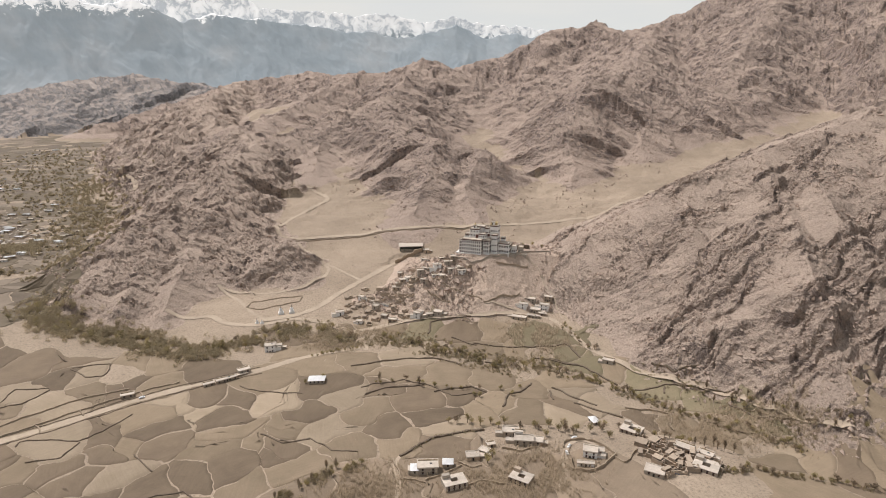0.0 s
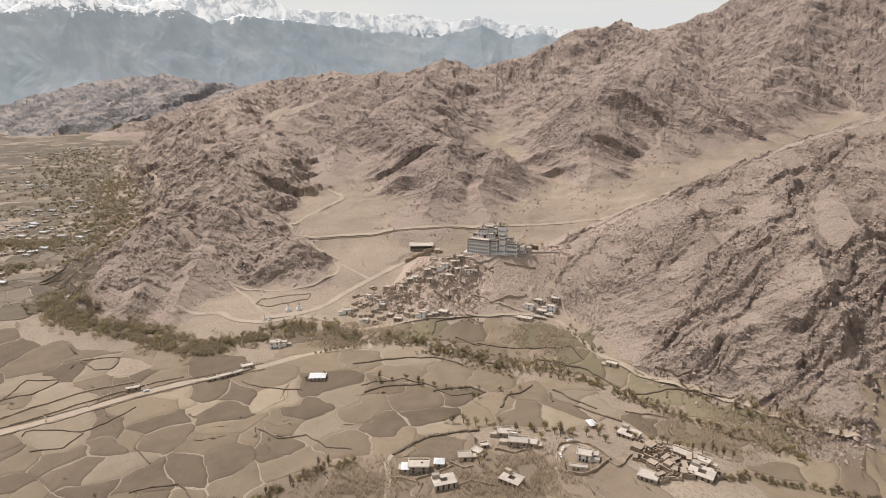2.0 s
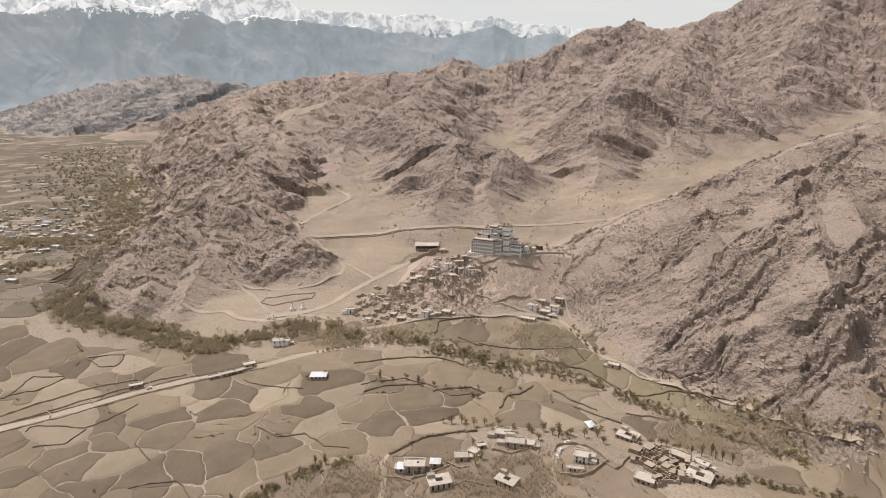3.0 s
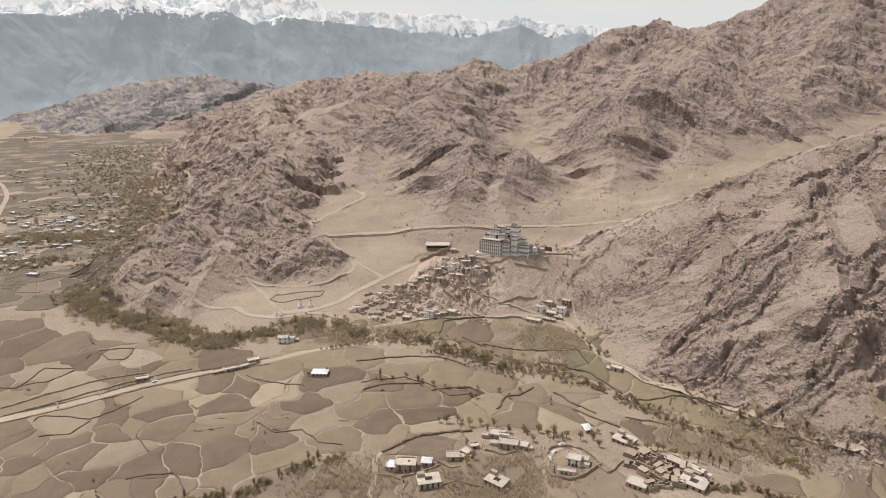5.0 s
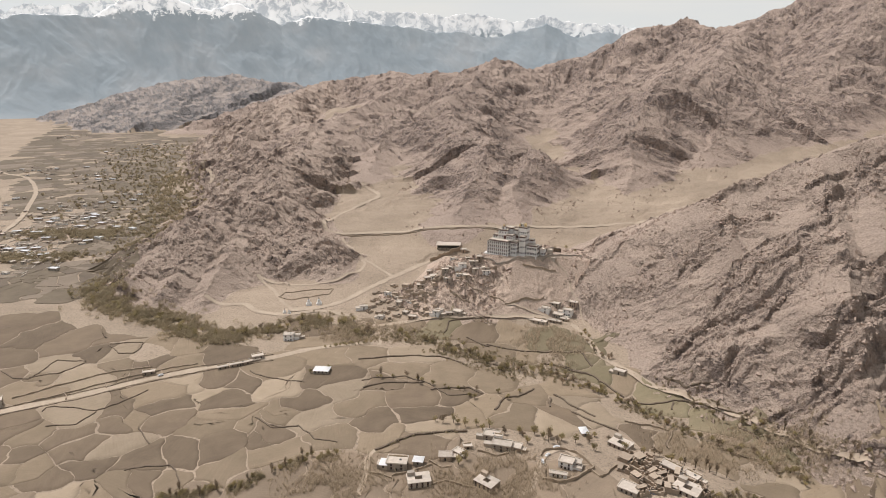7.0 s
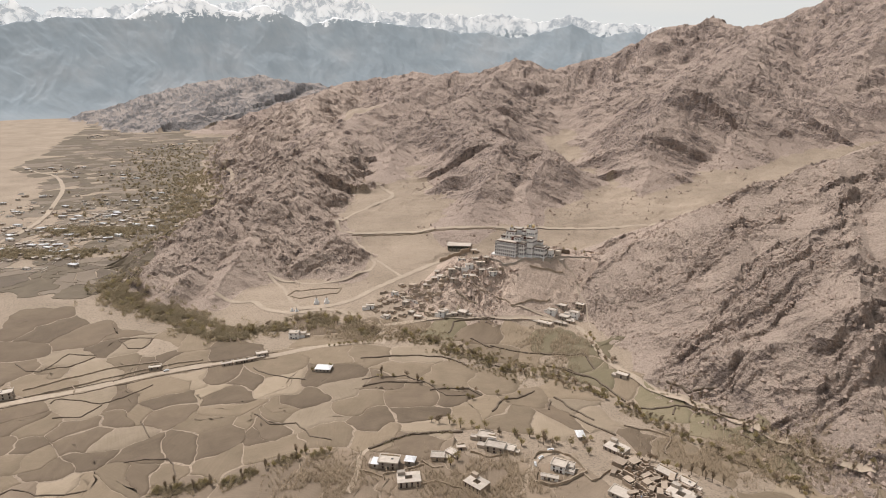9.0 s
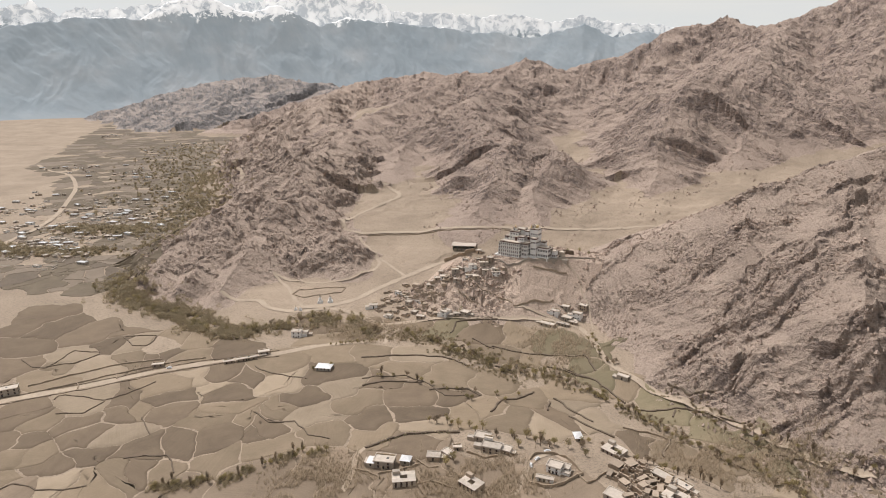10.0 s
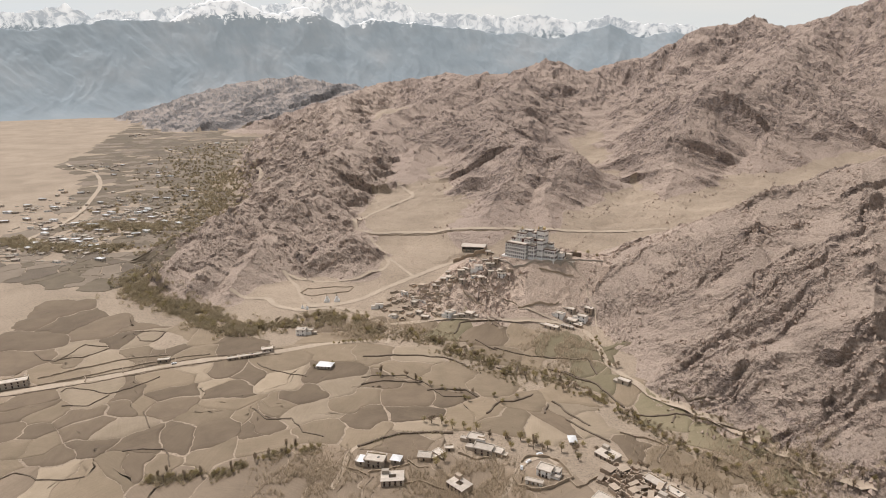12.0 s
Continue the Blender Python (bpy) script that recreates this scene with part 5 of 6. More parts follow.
# hamlet below the saddle
for x, y, w, d, h, wall, label in ((40, 559, 14, 7, 3.0, M_CREAM, "long low cream house in the hamlet"), (45, 578, 8, 7, 5.5, M_WHITE, "white two-storey house in the hamlet"),
                                   (52, 588, 12, 7, 5.0, M_CREAM, "cream house with bright flat roof in the hamlet"), (57, 576, 10, 9, 3.5, M_CREAM, "low house with pale roof in the hamlet"),
                                   (66, 579, 9, 7, 6.5, M_WHITE, "tall white house in the hamlet"), (71, 590, 8, 7, 5.0, M_MUD, "mud house at the hamlet's edge"),
                                   (54, 563, 12, 4, 2.4, M_CREAM, "low stable wall of the hamlet"), (63, 568, 8, 4, 2.6, M_MUD, "mud stable of the hamlet")):
    house(x, y, w, d, h, -18, label, wall, M_ROOF, 2 if h > 4.5 else 1, "fl", sink=4)
# hillside village
rnd = random.Random(5)
for k, (x, y) in enumerate(HILL_HOUSES):
    big = (k * 7) % 5
    w, d = 5.0 + big * 0.9, 4.5 + ((k * 3) % 4) * 0.7
    h = 3.0 + 1.3 * ((k * 5) % 4)
    kind = (M_MUD, M_CREAM, M_WHITE, M_CREAM, M_WHITE, M_MUD, M_CREAM)[k % 7]
    low = ground_z(x, y) < 24 and x < -60
    h = h * (0.68 if low else 0.9)
    if (k * 13) % 6 == 0 or (low and k % 5 < 3):
        ruin(x, y, w, d, h * 0.6, rnd.uniform(-35, 35), 100 + k, "roofless mud ruin on the monastery slope")
    else:
        house(x, y, w, d, h, rnd.uniform(-30, 25), {M_MUD: "mud-brick house", M_CREAM: "cream plastered house", M_WHITE: "whitewashed house"}[kind] + " on the slope below the monastery",
              kind, M_ROOF, 2 if h > 5 else 1, "f" if k % 2 else "fl", sink=5, group="houses below the monastery", door=False)

for k in range(46):
    x, y = rnd.uniform(-136, -62), rnd.uniform(552, 612)
    if y > 600 + (x + 136) * 0.3 or ground_z(x, y) > 30:
        continue
    ruin(x, y, rnd.uniform(3.5, 7), rnd.uniform(3, 6), rnd.uniform(1.2, 2.6), rnd.uniform(-40, 40), 300 + k, "low rubble walls of a fallen house")

# hall behind the village
hall = thing("hall", -87, 747, ground_z(-87, 742), 8, "wide low hall with pale flat roof and dark slab for its shaded front", "hall")
part("wall", block(-14, 14, -11, 12, -5, 4.2), M_CREAM, hall)
# dark slab on the solid wall, painted as the shade inside an open front
part("front", block(-13.4, 13.4, -11.3, -11.05, 0.4, 3.4), M_DARK, hall, "dark slab for the shade of an open front")
for k in range(6):
    part("pillar", block(-13.4 + k * 5.2, -12.7 + k * 5.2, -12.4, -11.8, -2, 4.2), M_GREENDOOR, hall)
part("roof", flat_roof(30, 27, 4.2, 0.3), M_ROOF, hall, "pale concrete roof")
house(-66, 735, 7, 7, 4.0, 8, "small stone annexe beside the hall", M_MUD, M_ROOF, 1, "f", sink=3)

# ---- far settlement ----
protos = []
for k in range(5):
    protos.append([(7, 6, 2.6), (5, 5, 3.2), (9, 5, 2.4), (6, 6, 2.4), (12, 6, 3.2)][k])
town_rng = random.Random(9)
first = {}
for k, (x, y) in enumerate(TOWN):
    for j in range(10):
        px, py = x + town_rng.gauss(0, 32), y + town_rng.gauss(0, 40)
        i = (k + j) % 5
        wall = (M_CREAM, M_MUD, M_CREAM, M_WHITE, M_MUD)[(k + 2 * j) % 5]
        rz = town_rng.uniform(-20, 40)
        w, d, h = protos[i]
        key = (i, wall.name)
        gz = ground_z(px, py)
        if gz > 12:
            continue
        if key in first:
            copy_thing(first[key], pose(px, py, gz, 0, 0, rz))
        else:
            ob = thing("house", px, py, gz, rz, {"cream_plaster": "cream", "whitewash": "white", "mud_brick": "mud-brick"}[wall.name] + " flat-roofed house of the far settlement", "house", "houses of the far settlement")
            body = part("wall", block(-w / 2, w / 2, -d / 2, d / 2, -2, h), wall, ob)
            part("roof", flat_roof(w, d, h, 0.4), M_TIN if i == 4 else M_ROOF, ob)
            put_windows(body, w, d, h, 1 if h < 5 else 2, "f", gap=4)
            first[key] = ob


# low yard walls round the far houses, too many to count
yard_rng = np.random.RandomState(14)
yards = bmesh.new()
for x, y in TOWN[:18] + TOWN[23:]:
    for _ in range(20):
        px, py = x + yard_rng.normal(0, 30), y + yard_rng.normal(0, 36)
        gz = ground_z(px, py)
        if gz > 10:
            continue
        size, turn = yard_rng.uniform(5, 15), 0.35 + 1.57 * yard_rng.randint(2) + yard_rng.normal(0, 0.12)
        first_vert = len(yards.verts)
        solid(yards, -size / 2, size / 2, -0.45, 0.45, -1.0, yard_rng.uniform(0.9, 1.7), 0.1)
        yards.verts.ensure_lookup_table()
        for v in yards.verts[first_vert:]:
            v.co = Matrix.Translation((px, py, gz)) @ Matrix.Rotation(turn, 4, "Z") @ v.co
tagged(new("yard_walls", mesh_of("yard_walls", yards, [M_ROOF])), "low pale mud walls round far yards and fields", "walls", kind="stuff")


# ---- monastery ----
MX, MY, MZ, MROT = 2.0, 618.0, 46.0, -17.0
monastery = thing("monastery", MX, MY, MZ, MROT, "white terraced monastery with maroon bands on a hilltop", "monastery")


def temple_block(u0, u1, v0, v1, z0, z1, cols=0, rows=0, sides="f", frieze=True, wall=None, lean=0.35, mesh=None):
    """One block of the monastery: a leaning white wall, a maroon frieze, a flat roof, windows in rows."""
    w, d = u1 - u0, v1 - v0
    bm = bmesh.new()
    solid(bm, u0, u1, v0, v1, z0, z1, lean)
    b = part("wing", bm, wall or M_WHITE, monastery)
    if frieze:
        part("frieze", block(u0 + lean - 0.12, u1 - lean + 0.12, v0 + lean - 0.12, v1 - lean + 0.12, z1 - 1.0, z1 + 0.02), M_MAROON, b, "maroon brushwood frieze")
    bm = bmesh.new()
    solid(bm, u0 + lean - 0.35, u1 - lean + 0.35, v0 + lean - 0.35, v1 - lean + 0.35, z1 + 0.02, z1 + 0.3)
    for x0, x1, y0, y1 in ((u0, u1, v0, v0 + 0.5), (u0, u1, v1 - 0.5, v1), (u0, u0 + 0.5, v0 + 0.5, v1 - 0.5), (u1 - 0.5, u1, v0 + 0.5, v1 - 0.5)):
        solid(bm, x0 + lean * (x0 == u0), x1 - lean * (x1 == u1), y0 + lean * (y0 == v0), y1 - lean * (y1 == v1), z1 + 0.3, z1 + 0.75)
    part("roof", bm, M_ROOF, b, "flat clay roof with low parapet")
    for side in sides:
        span = w if side == "f" else d
        n = cols if side == "f" else max(1, round(cols * d / w))
        for r in range(rows):
            z = z0 + (z1 - z0) * (r + 0.62) / (rows + 0.35)
            inset = lean * (z - z0) / (z1 - z0) - 0.05
            for k in range(n):
                u = (k + 0.5) / n * (span - 1.4) + 0.7
                at, rz = {"f": ((u0 + u, v0 + inset, z), 0), "l": ((u0 + inset, v0 + u, z), -math.pi / 2), "r": ((u1 - inset, v0 + u, z), math.pi / 2)}[side]
                part_of("window", mesh or TALL_WINDOW, b, at=at, rz=rz)
    return b


temple_block(-22, 0, 0, 15, -4, 16, 9, 5, "flr")                        # tall main block
temple_block(-25.5, -21.6, 3, 14, -4, 13.5, 2, 5, "fl", frieze=False)
temple_block(0.3, 7.5, 4, 14, -3, 15, 3, 4, "fr")
temple_block(-20.5, -15, 7, 14.5, 16.3, 20, 2, 1, "fl", mesh=WINDOW)
temple_block(-15.5, -5, 8.5, 15, 16.3, 25.6, 3, 2, "flr", mesh=WINDOW)   # western tower
temple_block(-12.4, -9, 10.5, 14.4, 25.9, 28.4, 1, 1, "f", frieze=False, mesh=WINDOW, lean=0.15)
temple_block(-4.7, 2.5, 5, 11, 16.3, 21.5, 3, 1, "fr", mesh=WINDOW)
temple_block(-12, -1, 15.3, 23, 4, 27, 4, 2, "fl", mesh=WINDOW)
temple_block(-0.7, 4, 14.3, 21, 2, 26, 3, 3, "fr", mesh=WINDOW)
temple_block(4.3, 14, 15.5, 24, 2, 29, 4, 3, "flr", mesh=WINDOW)        # eastern tower
temple_block(5, 8.2, 18, 23.4, 29.3, 31.6, 1, 1, "f", frieze=False, mesh=WINDOW, lean=0.15)
temple_block(8, 14.6, 9, 15.2, -1, 20.5, 3, 3, "fr", mesh=WINDOW)
temple_block(15, 27, 11.5, 19.5, 0, 11.8, 6, 2, "fr")
temple_block(15.3, 20, 19.8, 26, 0, 15.5, 2, 1, "fr", mesh=WINDOW)
temple_block(21, 27, 20, 26.5, 0, 9.2, 2, 1, "fr", mesh=WINDOW, wall=M_CREAM)
temple_block(27.4, 32.5, 19, 25.5, -2, 7.4, 2, 1, "fr", mesh=WINDOW, frieze=False)
temple_block(33, 38.5, 25, 31, -3, 5.6, 2, 1, "f", frieze=False, wall=M_CREAM, mesh=WINDOW)
temple_block(-14, -4, 23.4, 31, -6, 16, 2, 2, "l", mesh=WINDOW)
# timber porches and balconies between the upper rooms
for x0, x1, y0, y1, z0, z1 in ((-8.4, -4.7, 7.2, 8.3, 16.4, 20.4), (2.8, 5.2, 13.0, 14.2, 17.6, 20.6), (-1.0, 0.3, 14.4, 15.2, 18, 21)):
    porch = part("porch", block(x0, x1, y0, y1, z0, z1), M_MAROON, monastery, "dark maroon timber porch")
    part("porch_roof", block(x0 - 0.4, x1 + 0.4, y0 - 0.6, y1 + 0.1, z1, z1 + 0.3), M_ROOF, porch)
for u, v, z in ((-10.5, 12.5, 29.0), (5.5, 17, 29.8)):
    bm = bmesh.new()
    for r, z0, z1 in ((0.9, 0, 0.7), (0.55, 0.7, 1.5), (0.75, 1.5, 1.9), (0.2, 1.9, 3.0)):
        bmesh.ops.create_cone(bm, cap_ends=True, segments=10, radius1=r, radius2=r * 0.75, depth=z1 - z0, matrix=Matrix.Translation((u, v, z + (z0 + z1) / 2)))
    part("finial", bm, M_GOLD, monastery, "gilded roof finial")
# gilded canopy over the eastern tower
bm = bmesh.new()
solid(bm, 9.4, 11.6, 19, 21.2, 29.3, 31.8)
lo = [bm.verts.new(c) for c in ((9, 18.6, 31.8), (12, 18.6, 31.8), (12, 21.6, 31.8), (9, 21.6, 31.8))]
tip = bm.verts.new((10.5, 20.1, 33.2))
for k in range(4):
    bm.faces.new((lo[k], lo[(k + 1) % 4], tip))
part("canopy", bm, M_GOLD, monastery, "gilded pyramid canopy on the highest roof")
# white plinth that steps round the rock
bm = bmesh.new()
for x0, x1, y0, y1, z0, z1 in ((-27, 0.5, -1.6, 1, -8, 1.2), (0, 9.5, 1.2, 5, -8, 0.9), (-28.5, -25, -1, 12, -8, 1.0), (7, 16, 6, 10, -8, 2.4), (13.5, 27.5, 9.6, 12.5, -8, 2.0)):
    solid(bm, x0, x1, y0, y1, z0, z1, 0.6)
part("plinth", bm, M_WHITE, monastery, "whitewashed sloping plinth")
part("retaining_wall", block(27, 34, 13, 20, -8, 0.6, 0.7), M_CREAM, monastery, "pale rubble retaining wall")
part("retaining_wall", block(33, 44, 21, 27, -9, -0.8, 0.7), M_CREAM, monastery, "pale rubble retaining wall")
wall_along("terrace_wall", [(-30, 618), (-20, 612.5), (-8, 610.5), (6, 612), (20, 617.5), (37, 624.5), (52, 634), (62, 641), (76, 652)], 1.4, 1.6, M_CREAM, "pale stone parapet of the monastery terrace", 0.12, 5)
wall_along("terrace_wall", [(20, 630), (30, 637), (42, 645), (54, 653)], 2.4, 4.0, M_DRYWALL, "dark rubble wall under the monastery wing", 0.3, 5)

# ---- stupas ----
def stupa(x, y, size, first_one=None):
    if first_one:
        return copy_thing(first_one, pose(x, y, ground_z(x, y), 0, 0, 20))
    ob = thing("stupa", x, y, ground_z(x, y), 20, "whitewashed stupa with stepped base and spire", "stupa", "stupas by the road")
    bm = bmesh.new()
    for k in range(4):
        s = size * (0.5 - 0.07 * k)
        solid(bm, -s, s, -s, s, -0.8 if k == 0 else size * (0.3 + 0.1 * (k - 1)), size * (0.3 + 0.1 * k))
    part("base", bm, M_WHITE, ob)
    bm = bmesh.new()
    bmesh.ops.create_uvsphere(bm, u_segments=16, v_segments=10, radius=size * 0.3)
    for v in bm.verts:
        v.co = (v.co.x * (1 + 0.25 * max(v.co.z, 0) / size), v.co.y * (1 + 0.25 * max(v.co.z, 0) / size), v.co.z + size * 0.82)
    part("dome", bm, M_WHITE, ob)
    bm = bmesh.new()
    solid(bm, -size * 0.12, size * 0.12, -size * 0.12, size * 0.12, size * 1.05, size * 1.2)
    bmesh.ops.create_cone(bm, cap_ends=True, segments=10, radius1=size * 0.1, radius2=size * 0.03, depth=size * 0.6, matrix=Matrix.Translation((0, 0, size * 1.5)))
    part("spire", bm, M_CREAM, ob, "tapering weathered spire")
    return ob


stupa_one = None
for k, (x, y) in enumerate(STUPAS):
    ob = stupa(x, y, 5.2, stupa_one)
    stupa_one = stupa_one or ob
    if k > 1:
        ob.scale = (0.6, 0.6, 0.6)

# ---- cars in the compound ----
car_one = thing("car", 58, 340, ground_z(58, 340), 60, "small white car parked in the compound", "car", "parked cars")
bm = bmesh.new()
solid(bm, -2.1, 2.1, -0.85, 0.85, 0.35, 0.95, 0.08)
solid(bm, -1.2, 1.4, -0.78, 0.78, 0.95, 1.5, 0.25)
part("body", bm, M_CAR, car_one)
for wx in (-1.3, 1.3):
    for wy in (-0.8, 0.8):
        bm = bmesh.new()
        bmesh.ops.create_cone(bm, cap_ends=True, segments=12, radius1=0.34, radius2=0.34, depth=0.22, matrix=Matrix.Translation((wx, wy, 0.34)) @ Matrix.Rotation(math.pi / 2, 4, "X"))
        part("wheel", bm, M_DARK, car_one)
copy_thing(car_one, pose(55.5, 332, ground_z(55.5, 332), 0, 0, 100))
copy_thing(car_one, pose(63, 352, ground_z(63, 352), 0, 0, 20))
copy_thing(car_one, pose(-246, 390, ground_z(-246, 390) + 0.35, 0, 0, 38))


# ---- trees ----
def tree_meshes(seed, tall, spread, leaf):
    """A tapered trunk with limbs, and a crown of small tilted clumps with gaps."""
    r = random.Random(seed)
    bm = bmesh.new()

    def ring(c, rad, n=5):
        return [bm.verts.new((c.x + rad * math.cos(6.283 * q / n), c.y + rad * math.sin(6.283 * q / n), c.z)) for q in range(n)]

    def tube(lo, hi):
        for q in range(len(lo)):
            bm.faces.new((lo[q], lo[(q + 1) % len(lo)], hi[(q + 1) % len(lo)], hi[q]))
    fork = Vector((r.uniform(-0.2, 0.2), r.uniform(-0.2, 0.2), tall * 0.34))
    foot, neck = ring(Vector((0, 0, -0.6)), 0.26, 6), ring(fork, 0.17, 6)
    tube(foot, neck)
    tips = []
    for k in range(6):
        a = k * 1.05 + r.uniform(-0.3, 0.3)
        tip = Vector((math.cos(a) * spread * r.uniform(0.4, 0.85), math.sin(a) * spread * r.uniform(0.4, 0.85), tall * r.uniform(0.62, 0.95)))
        base = ring(fork + Vector((0, 0, 0.12)), 0.1, 4)
        base[0] = neck[k]
        tube(base, ring(tip, 0.03, 4))
        tips.append(tip)
    bmesh.ops.delete(bm, geom=[v for v in bm.verts if not v.link_faces], context="VERTS")
    trunk = mesh_of("trunk", bm, [M_BARK])
    vs, fs = [], []
    for k in range(250):
        base = r.choice(tips) * r.uniform(0.72, 1.06) if r.random() < 0.8 else fork + Vector((0, 0, tall * r.uniform(0.2, 0.6)))
        p = base + Vector((r.gauss(0, spread * 0.22), r.gauss(0, spread * 0.22), r.gauss(0, tall * 0.09)))
        s = r.uniform(0.2, 0.42)
        n = Vector((r.gauss(0, 1), r.gauss(0, 1), r.gauss(0, 0.7))).normalized()
        u = n.orthogonal().normalized()
        v = n.cross(u)
        o = len(vs)
        vs += [p + u * s, p + v * s * 0.7, p - u * s * 0.8, p - v * s * 0.8 + n * s * 0.5]
        fs += [(o, o + 1, o + 3), (o + 1, o + 2, o + 3)]
    me = bpy.data.meshes.new("crown")
    me.from_pydata([tuple(v) for v in vs], [], fs)
    me.materials.append(leaf)
    return trunk, me


KINDS = [("willow", tree_meshes(1, 5.2, 2.3, M_LEAF), "olive spring willow with a loose round crown"), ("willow", tree_meshes(2, 6.4, 2.6, M_LEAF), "olive spring willow with a loose round crown"),
         ("willow", tree_meshes(3, 4.4, 2.1, M_LEAF), "low olive spring willow"), ("poplar", tree_meshes(4, 8.5, 1.2, M_TWIG), "slender bare brown poplar"),
         ("tree", tree_meshes(5, 5.6, 2.2, M_TWIG), "bare brown tree with thin twigs"), ("poplar", tree_meshes(6, 7.2, 1.0, M_TWIG), "slender bare brown poplar")]
tree_first = {}
tree_rng = random.Random(77)


def tree(x, y, k, s=1.0):
    name, (trunk, crown), label = KINDS[k]
    z = ground_z(x, y)
    if k not in tree_first:
        ob = thing(name, x, y, z, 0, label, "tree", "trees of the valley")
        part_of("trunk", trunk, ob)
        part_of("crown", crown, ob)
        tree_first[k] = ob
    else:
        ob = copy_thing(tree_first[k], pose(x, y, z, 0, 0, tree_rng.uniform(0, 360)))
    ob.scale = (s, s, s * tree_rng.uniform(0.85, 1.15))
    return ob


def row(pts, gap, wide, kinds, big=(0.75, 1.25)):
    p = np.array(pts, float)
    s = np.concatenate([[0], np.cumsum(np.linalg.norm(np.diff(p, axis=0), axis=1))])
    t = 0.0
    while t < s[-1]:
        x, y = np.interp(t, s, p[:, 0]) + tree_rng.gauss(0, wide), np.interp(t, s, p[:, 1]) + tree_rng.gauss(0, wide)
        tree(x, y, tree_rng.choice(kinds), tree_rng.uniform(*big))
        t += gap * tree_rng.uniform(0.6, 1.5)


row(ROW_ROAD, 3.2, 0.6, [2, 0], (0.5, 0.8))
row(ROW_FIELD, 2.0, 2.2, [0, 2, 3, 5, 2], (0.55, 0.95))
row(ROW_VILLAGE, 4.5, 2.8, [0, 1, 2, 4], (0.7, 1.2))
row(ROW_MID, 8.0, 1.8, [0, 2, 4], (0.5, 0.9))
row(ROW_RUINS, 4.0, 3.0, [4, 4, 0, 3], (0.6, 1.0))
row(BELT_EAST, 2.5, 2.6, [0, 2, 4, 2], (0.6, 1.0))
row(BELT_STREAM, 2.8, 5.0, [0, 1, 2, 4], (0.7, 1.1))
row(BELT_WEST, 5.5, 7.0, [0, 1, 2], (0.8, 1.3))
row(BELT_MILL, 5.5, 6.0, [0, 1, 4], (0.8, 1.2))
row(BELT_RIGHT, 6.0, 4.0, [4, 3, 2, 5], (0.6, 1.0))
row(ROW_SOUTH_EAST, 4.0, 1.6, [0, 2, 4, 2], (0.6, 0.95))
row(ROW_HILL_ROAD, 8.0, 3.0, [4, 2, 5, 0], (0.6, 1.0))
row(BELT_HAMLET, 5.0, 3.0, [0, 2, 4], (0.6, 0.9))
for x, y, k, s in ((-457, 530, 1, 1.3), (-120, 428, 2, 0.9), (-132, 419, 0, 0.8), (-75, 424, 3, 1.1), (-44, 420, 3, 1.0), (7, 318, 0, 1.2), (10, 324, 1, 1.0), (45, 352, 0, 1.1), (58, 358, 3, 1.1),
                   (75, 362, 1, 1.0), (86, 355, 0, 0.9), (18, 420, 2, 0.9), (26, 412, 0, 0.8), (33, 430, 2, 0.8), (2, 407, 0, 0.9), (-2, 409, 2, 0.9), (60, 672, 0, 0.9), (48, 660, 2, 0.9), (70, 668, 0, 0.8)):
    tree(x, y, k, s)


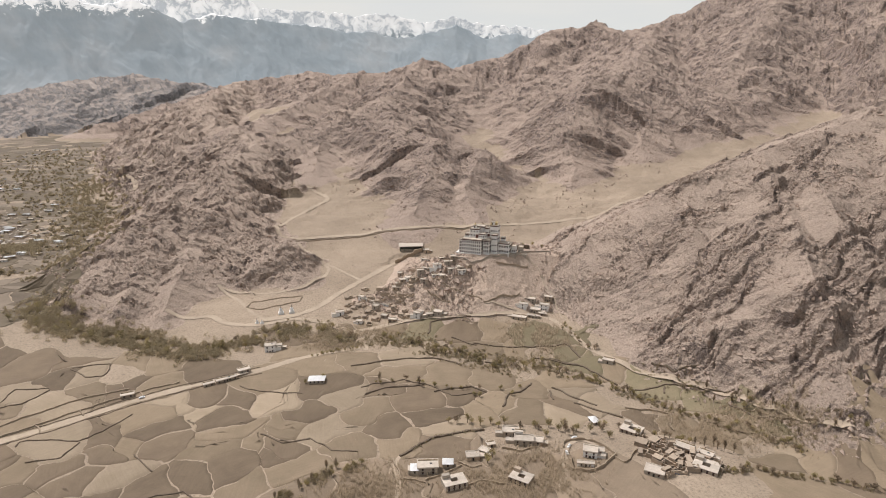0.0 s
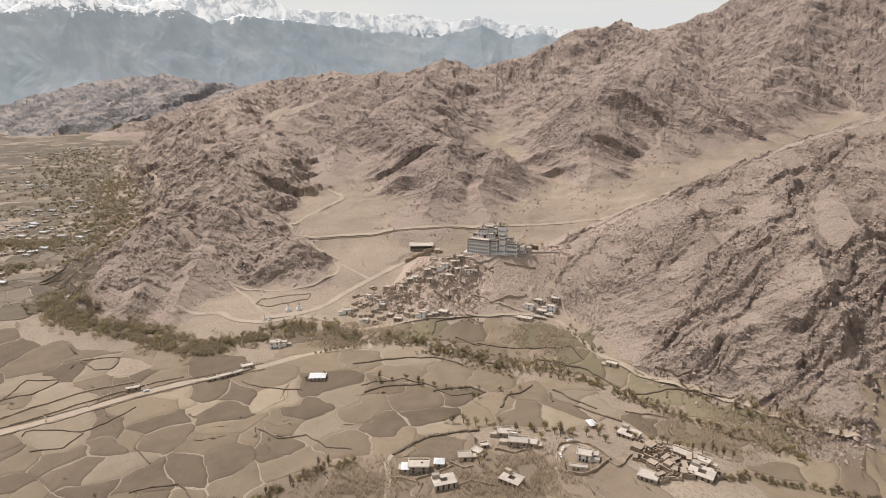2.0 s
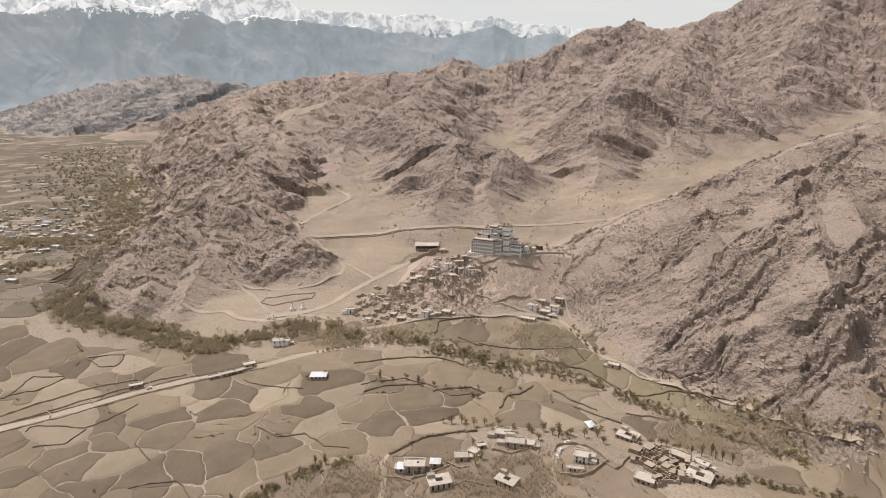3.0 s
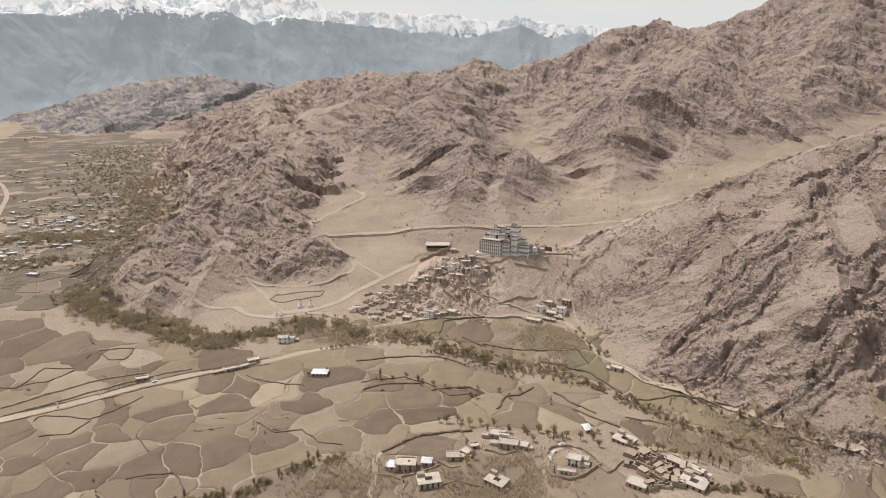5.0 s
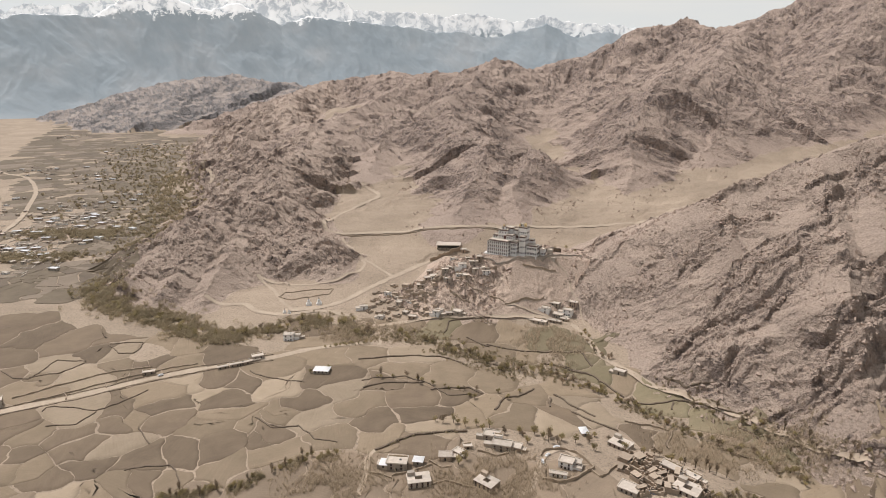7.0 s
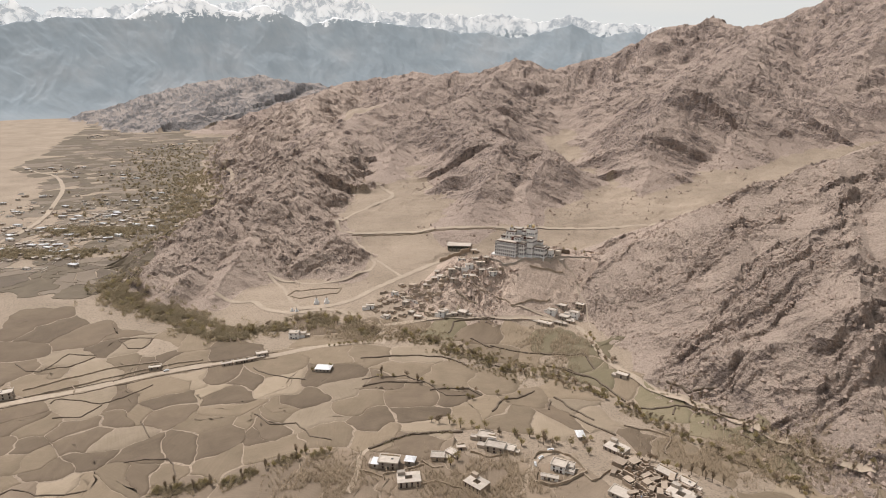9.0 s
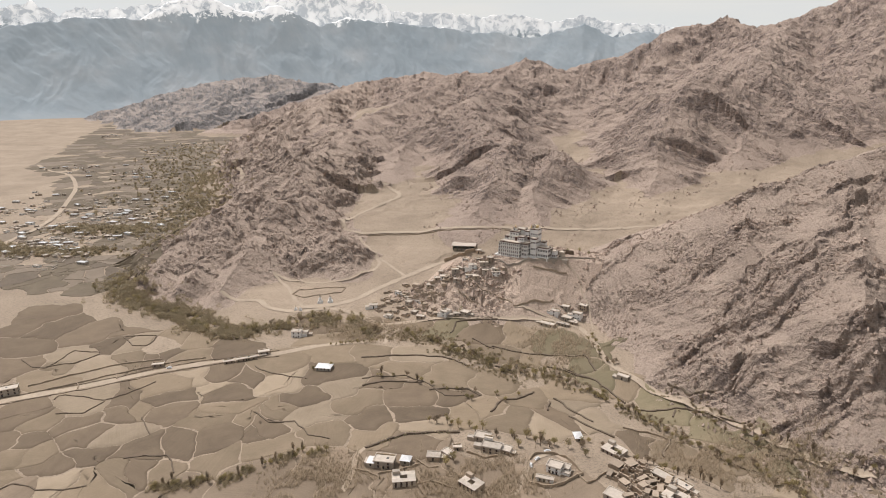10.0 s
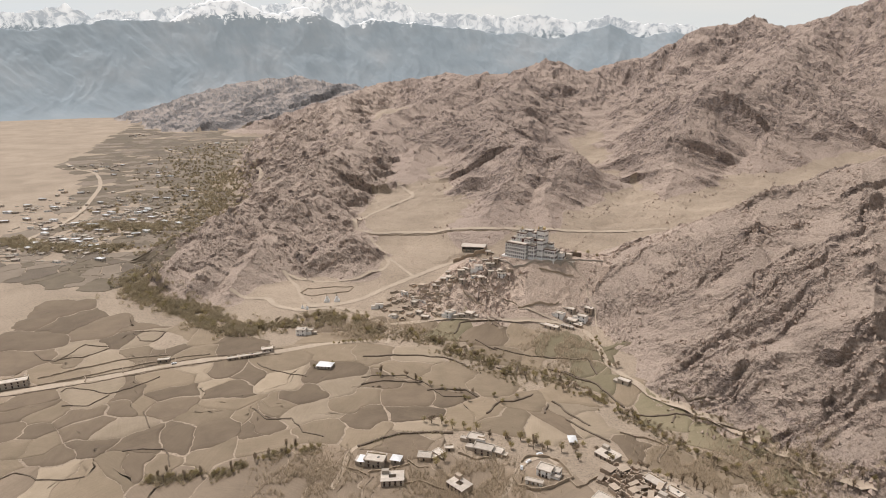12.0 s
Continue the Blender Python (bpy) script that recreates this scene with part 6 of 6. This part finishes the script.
# scrub and thickets, too many to count
def scrub(name, spots, count, radius, tall, material, label, seed, upright=False, blade=1.0):
    g = np.random.RandomState(seed)
    c = np.array(spots, float)
    if upright:
        base = c[g.randint(len(c), size=count)] + g.normal(0, radius, (count, 2))
    else:
        s = np.concatenate([[0], np.cumsum(np.linalg.norm(np.diff(c, axis=0), axis=1))])
        t = g.uniform(0, s[-1], count)
        base = np.stack([np.interp(t, s, c[:, 0]), np.interp(t, s, c[:, 1])], 1) + g.normal(0, radius, (count, 2))
    keep = fbm(base[:, 0] / 18, base[:, 1] / 18, 2, seed) > -0.18
    base = base[keep]
    n = len(base)
    foot = np.concatenate([base, land(base[:, 0], base[:, 1])[:, None]], 1)
    if upright:
        # three thin stems to a plant
        foot = np.repeat(foot, 3, 0)
        m = len(foot)
        h = np.repeat(tall * g.uniform(0.6, 1.2, n), 3)
        turn = g.uniform(0, 6.28, m)[:, None] + np.array([0, 2.1, 4.2])
        low = foot + np.concatenate([g.normal(0, 0.35, (m, 2)), np.full((m, 1), -0.2)], 1)
        ring = low[:, None] + 0.10 * np.stack([np.cos(turn), np.sin(turn), 0 * turn], -1)
        tip = foot + np.concatenate([g.normal(0, 0.5, (m, 2)), h[:, None]], 1)
        V, tris = np.concatenate([ring, tip[:, None]], 1), np.array([(0, 1, 3), (1, 2, 3), (2, 0, 3)])
    else:
        # loose balls of small bent leaves
        count_each = 36
        size = np.repeat(tall * g.uniform(0.5, 1.2, n), count_each)[:, None]
        d = g.normal(0, 1, (n * count_each, 3))
        d /= np.linalg.norm(d, axis=1)[:, None]
        p = np.repeat(foot, count_each, 0) + np.array([0, 0, 0.45]) * size + d * size * np.array([0.55, 0.55, 0.5]) * g.uniform(0.5, 1.05, (len(d), 1))
        e = g.normal(0, 1, (len(d), 3, 3)) * (blade * g.uniform(0.12, 0.26, len(d)))[:, None, None]
        V = np.concatenate([p[:, None] + e, (p - e.sum(1) * 0.6)[:, None]], 1)
        tris = np.array([(0, 1, 2), (0, 2, 3)])
    F_ = (tris[None] + 4 * np.arange(len(V))[:, None, None]).reshape(-1, 3)
    me = bpy.data.meshes.new(name)
    me.vertices.add(V.shape[0] * 4)
    me.vertices.foreach_set("co", V.astype(np.float32).ravel())
    me.loops.add(F_.size)
    me.loops.foreach_set("vertex_index", F_.astype(np.int32).ravel())
    me.polygons.add(len(F_))
    me.polygons.foreach_set("loop_start", np.arange(0, F_.size, 3, dtype=np.int32))
    me.update(calc_edges=True)
    me.materials.append(material)
    return tagged(new(name, me), label, "shrubs", kind="stuff")


scrub("scrub", BELT_WEST, 1900, 11, 5.4, M_BUSH, "olive scrub crowding the hill's foot", 1, blade=1.9)
scrub("scrub", BELT_MILL, 700, 9, 4.0, M_BUSH, "olive scrub beside the road", 2, blade=1.7)
scrub("scrub", BELT_STREAM, 900, 10, 2.6, M_BUSH, "dry olive scrub along the stream", 3, blade=1.2)
scrub("scrub", BELT_EAST, 480, 5, 2.0, M_BUSH, "dry olive scrub along the stream bank", 4)
scrub("scrub", BELT_RIGHT, 280, 6, 2.0, M_BUSH, "dry scrub below the hill road", 5)
scrub("scrub", ROW_FIELD, 420, 3.0, 3.2, M_BUSH, "olive scrub along the field bank", 6)
scrub("scrub", [(-640, 740), (-560, 800), (-500, 700), (-470, 640)], 450, 26, 5.0, M_BUSH, "groves of scrub in the far valley", 7, blade=3.0)
scrub("scrub", [(-640, 860), (-800, 1080), (-1010, 1400), (-1300, 1800)], 900, 70, 5.5, M_BUSH, "groves of scrub in the far valley", 8, blade=4.0)
scrub("scrub", [(-560, 830), (-640, 960), (-760, 1130), (-860, 1280)], 700, 26, 6.0, M_BUSH, "groves of scrub at the far hill's foot", 16, blade=3.5)
scrub("scrub", [(-760, 640), (-690, 625), (-610, 640), (-560, 660)], 600, 10, 6.0, M_BUSH, "bare grove beside the far settlement", 17, blade=3.0)
scrub("scrub", [(-720, 742), (-660, 752), (-610, 770)], 500, 14, 6.0, M_BUSH, "bare grove inside the far settlement", 18, blade=3.0)
scrub("scrub", ROW_SOUTH_EAST, 160, 2.0, 1.8, M_BUSH, "dry scrub along the lower field bank", 14)
scrub("scrub", ROW_HILL_ROAD, 110, 5.0, 2.0, M_BUSH, "dry scrub below the hill road", 15)
scrub("bank_scrub", PLOT_WALL_H, 120, 0.8, 1.4, M_BUSH, "scrub growing on the field bank", 9)
scrub("thicket", THICKETS, 15000, 13, 4.2, M_REED, "bare brown sapling plantation", 11, True)


# ---- loose boulders on the slopes, too many to count ----
def boulders(name, x0, x1, y0, y1, count, small, large, label, seed, low):
    g = np.random.RandomState(seed)
    x, y = g.uniform(x0, x1, count), g.uniform(y0, y1, count)
    keep = fbm(x / 40, y / 40, 3, seed) > -0.05
    x, y = x[keep], y[keep]
    z = land(x, y)
    ok = z - floor_height(x, y) > low
    x, y, z = x[ok], y[ok], z[ok]
    n = len(x)
    size = small + (large - small) * g.uniform(0, 1, n) ** 4
    shape = np.array([(1, 0, 0), (-1, 0, 0), (0, 1, 0), (0, -1, 0), (0, 0, 1), (0, 0, -1)], float)
    tris = np.array([(0, 2, 4), (2, 1, 4), (1, 3, 4), (3, 0, 4), (2, 0, 5), (1, 2, 5), (3, 1, 5), (0, 3, 5)])
    V = shape[None] * g.uniform(0.5, 1.2, (n, 6, 1)) * size[:, None, None] + g.normal(0, 0.18, (n, 6, 3)) * size[:, None, None]
    V += np.stack([x, y, z + size * 0.2], 1)[:, None]
    F_ = tris[None] + 6 * np.arange(n)[:, None, None]
    me = bpy.data.meshes.new(name)
    me.from_pydata(V.reshape(-1, 3).tolist(), [], F_.reshape(-1, 3).tolist())
    me.materials.append(M_BOULDER)
    return tagged(new(name, me), label, "rocks", kind="stuff")


boulders("boulders", 60, 440, 340, 720, 17000, 0.4, 2.4, "loose brown boulders on the steep hillside", 31, 1.0)
boulders("boulders", -480, -180, 540, 900, 6500, 0.4, 1.9, "loose brown boulders on the left hill", 32, 1.0)
boulders("boulders", -130, -5, 545, 640, 3200, 0.4, 2.2, "rubble strewn over the monastery hill", 33, 1.0)
boulders("boulders", -300, 350, 760, 1150, 7000, 0.6, 2.6, "loose boulders on the mountain's debris slopes", 34, 0.5)
boulders("boulders", -330, 60, 560, 780, 2500, 0.3, 1.0, "stones strewn over the debris basin", 35, -1.0)
boulders("outcrop", 36, 66, 640, 664, 160, 1.0, 4.5, "dark rock outcrop beside the monastery wing", 36, -5.0)
boulders("outcrop", -62, 6, 566, 606, 420, 0.6, 4.0, "broken rock crags on the monastery hill", 37, 2.0)
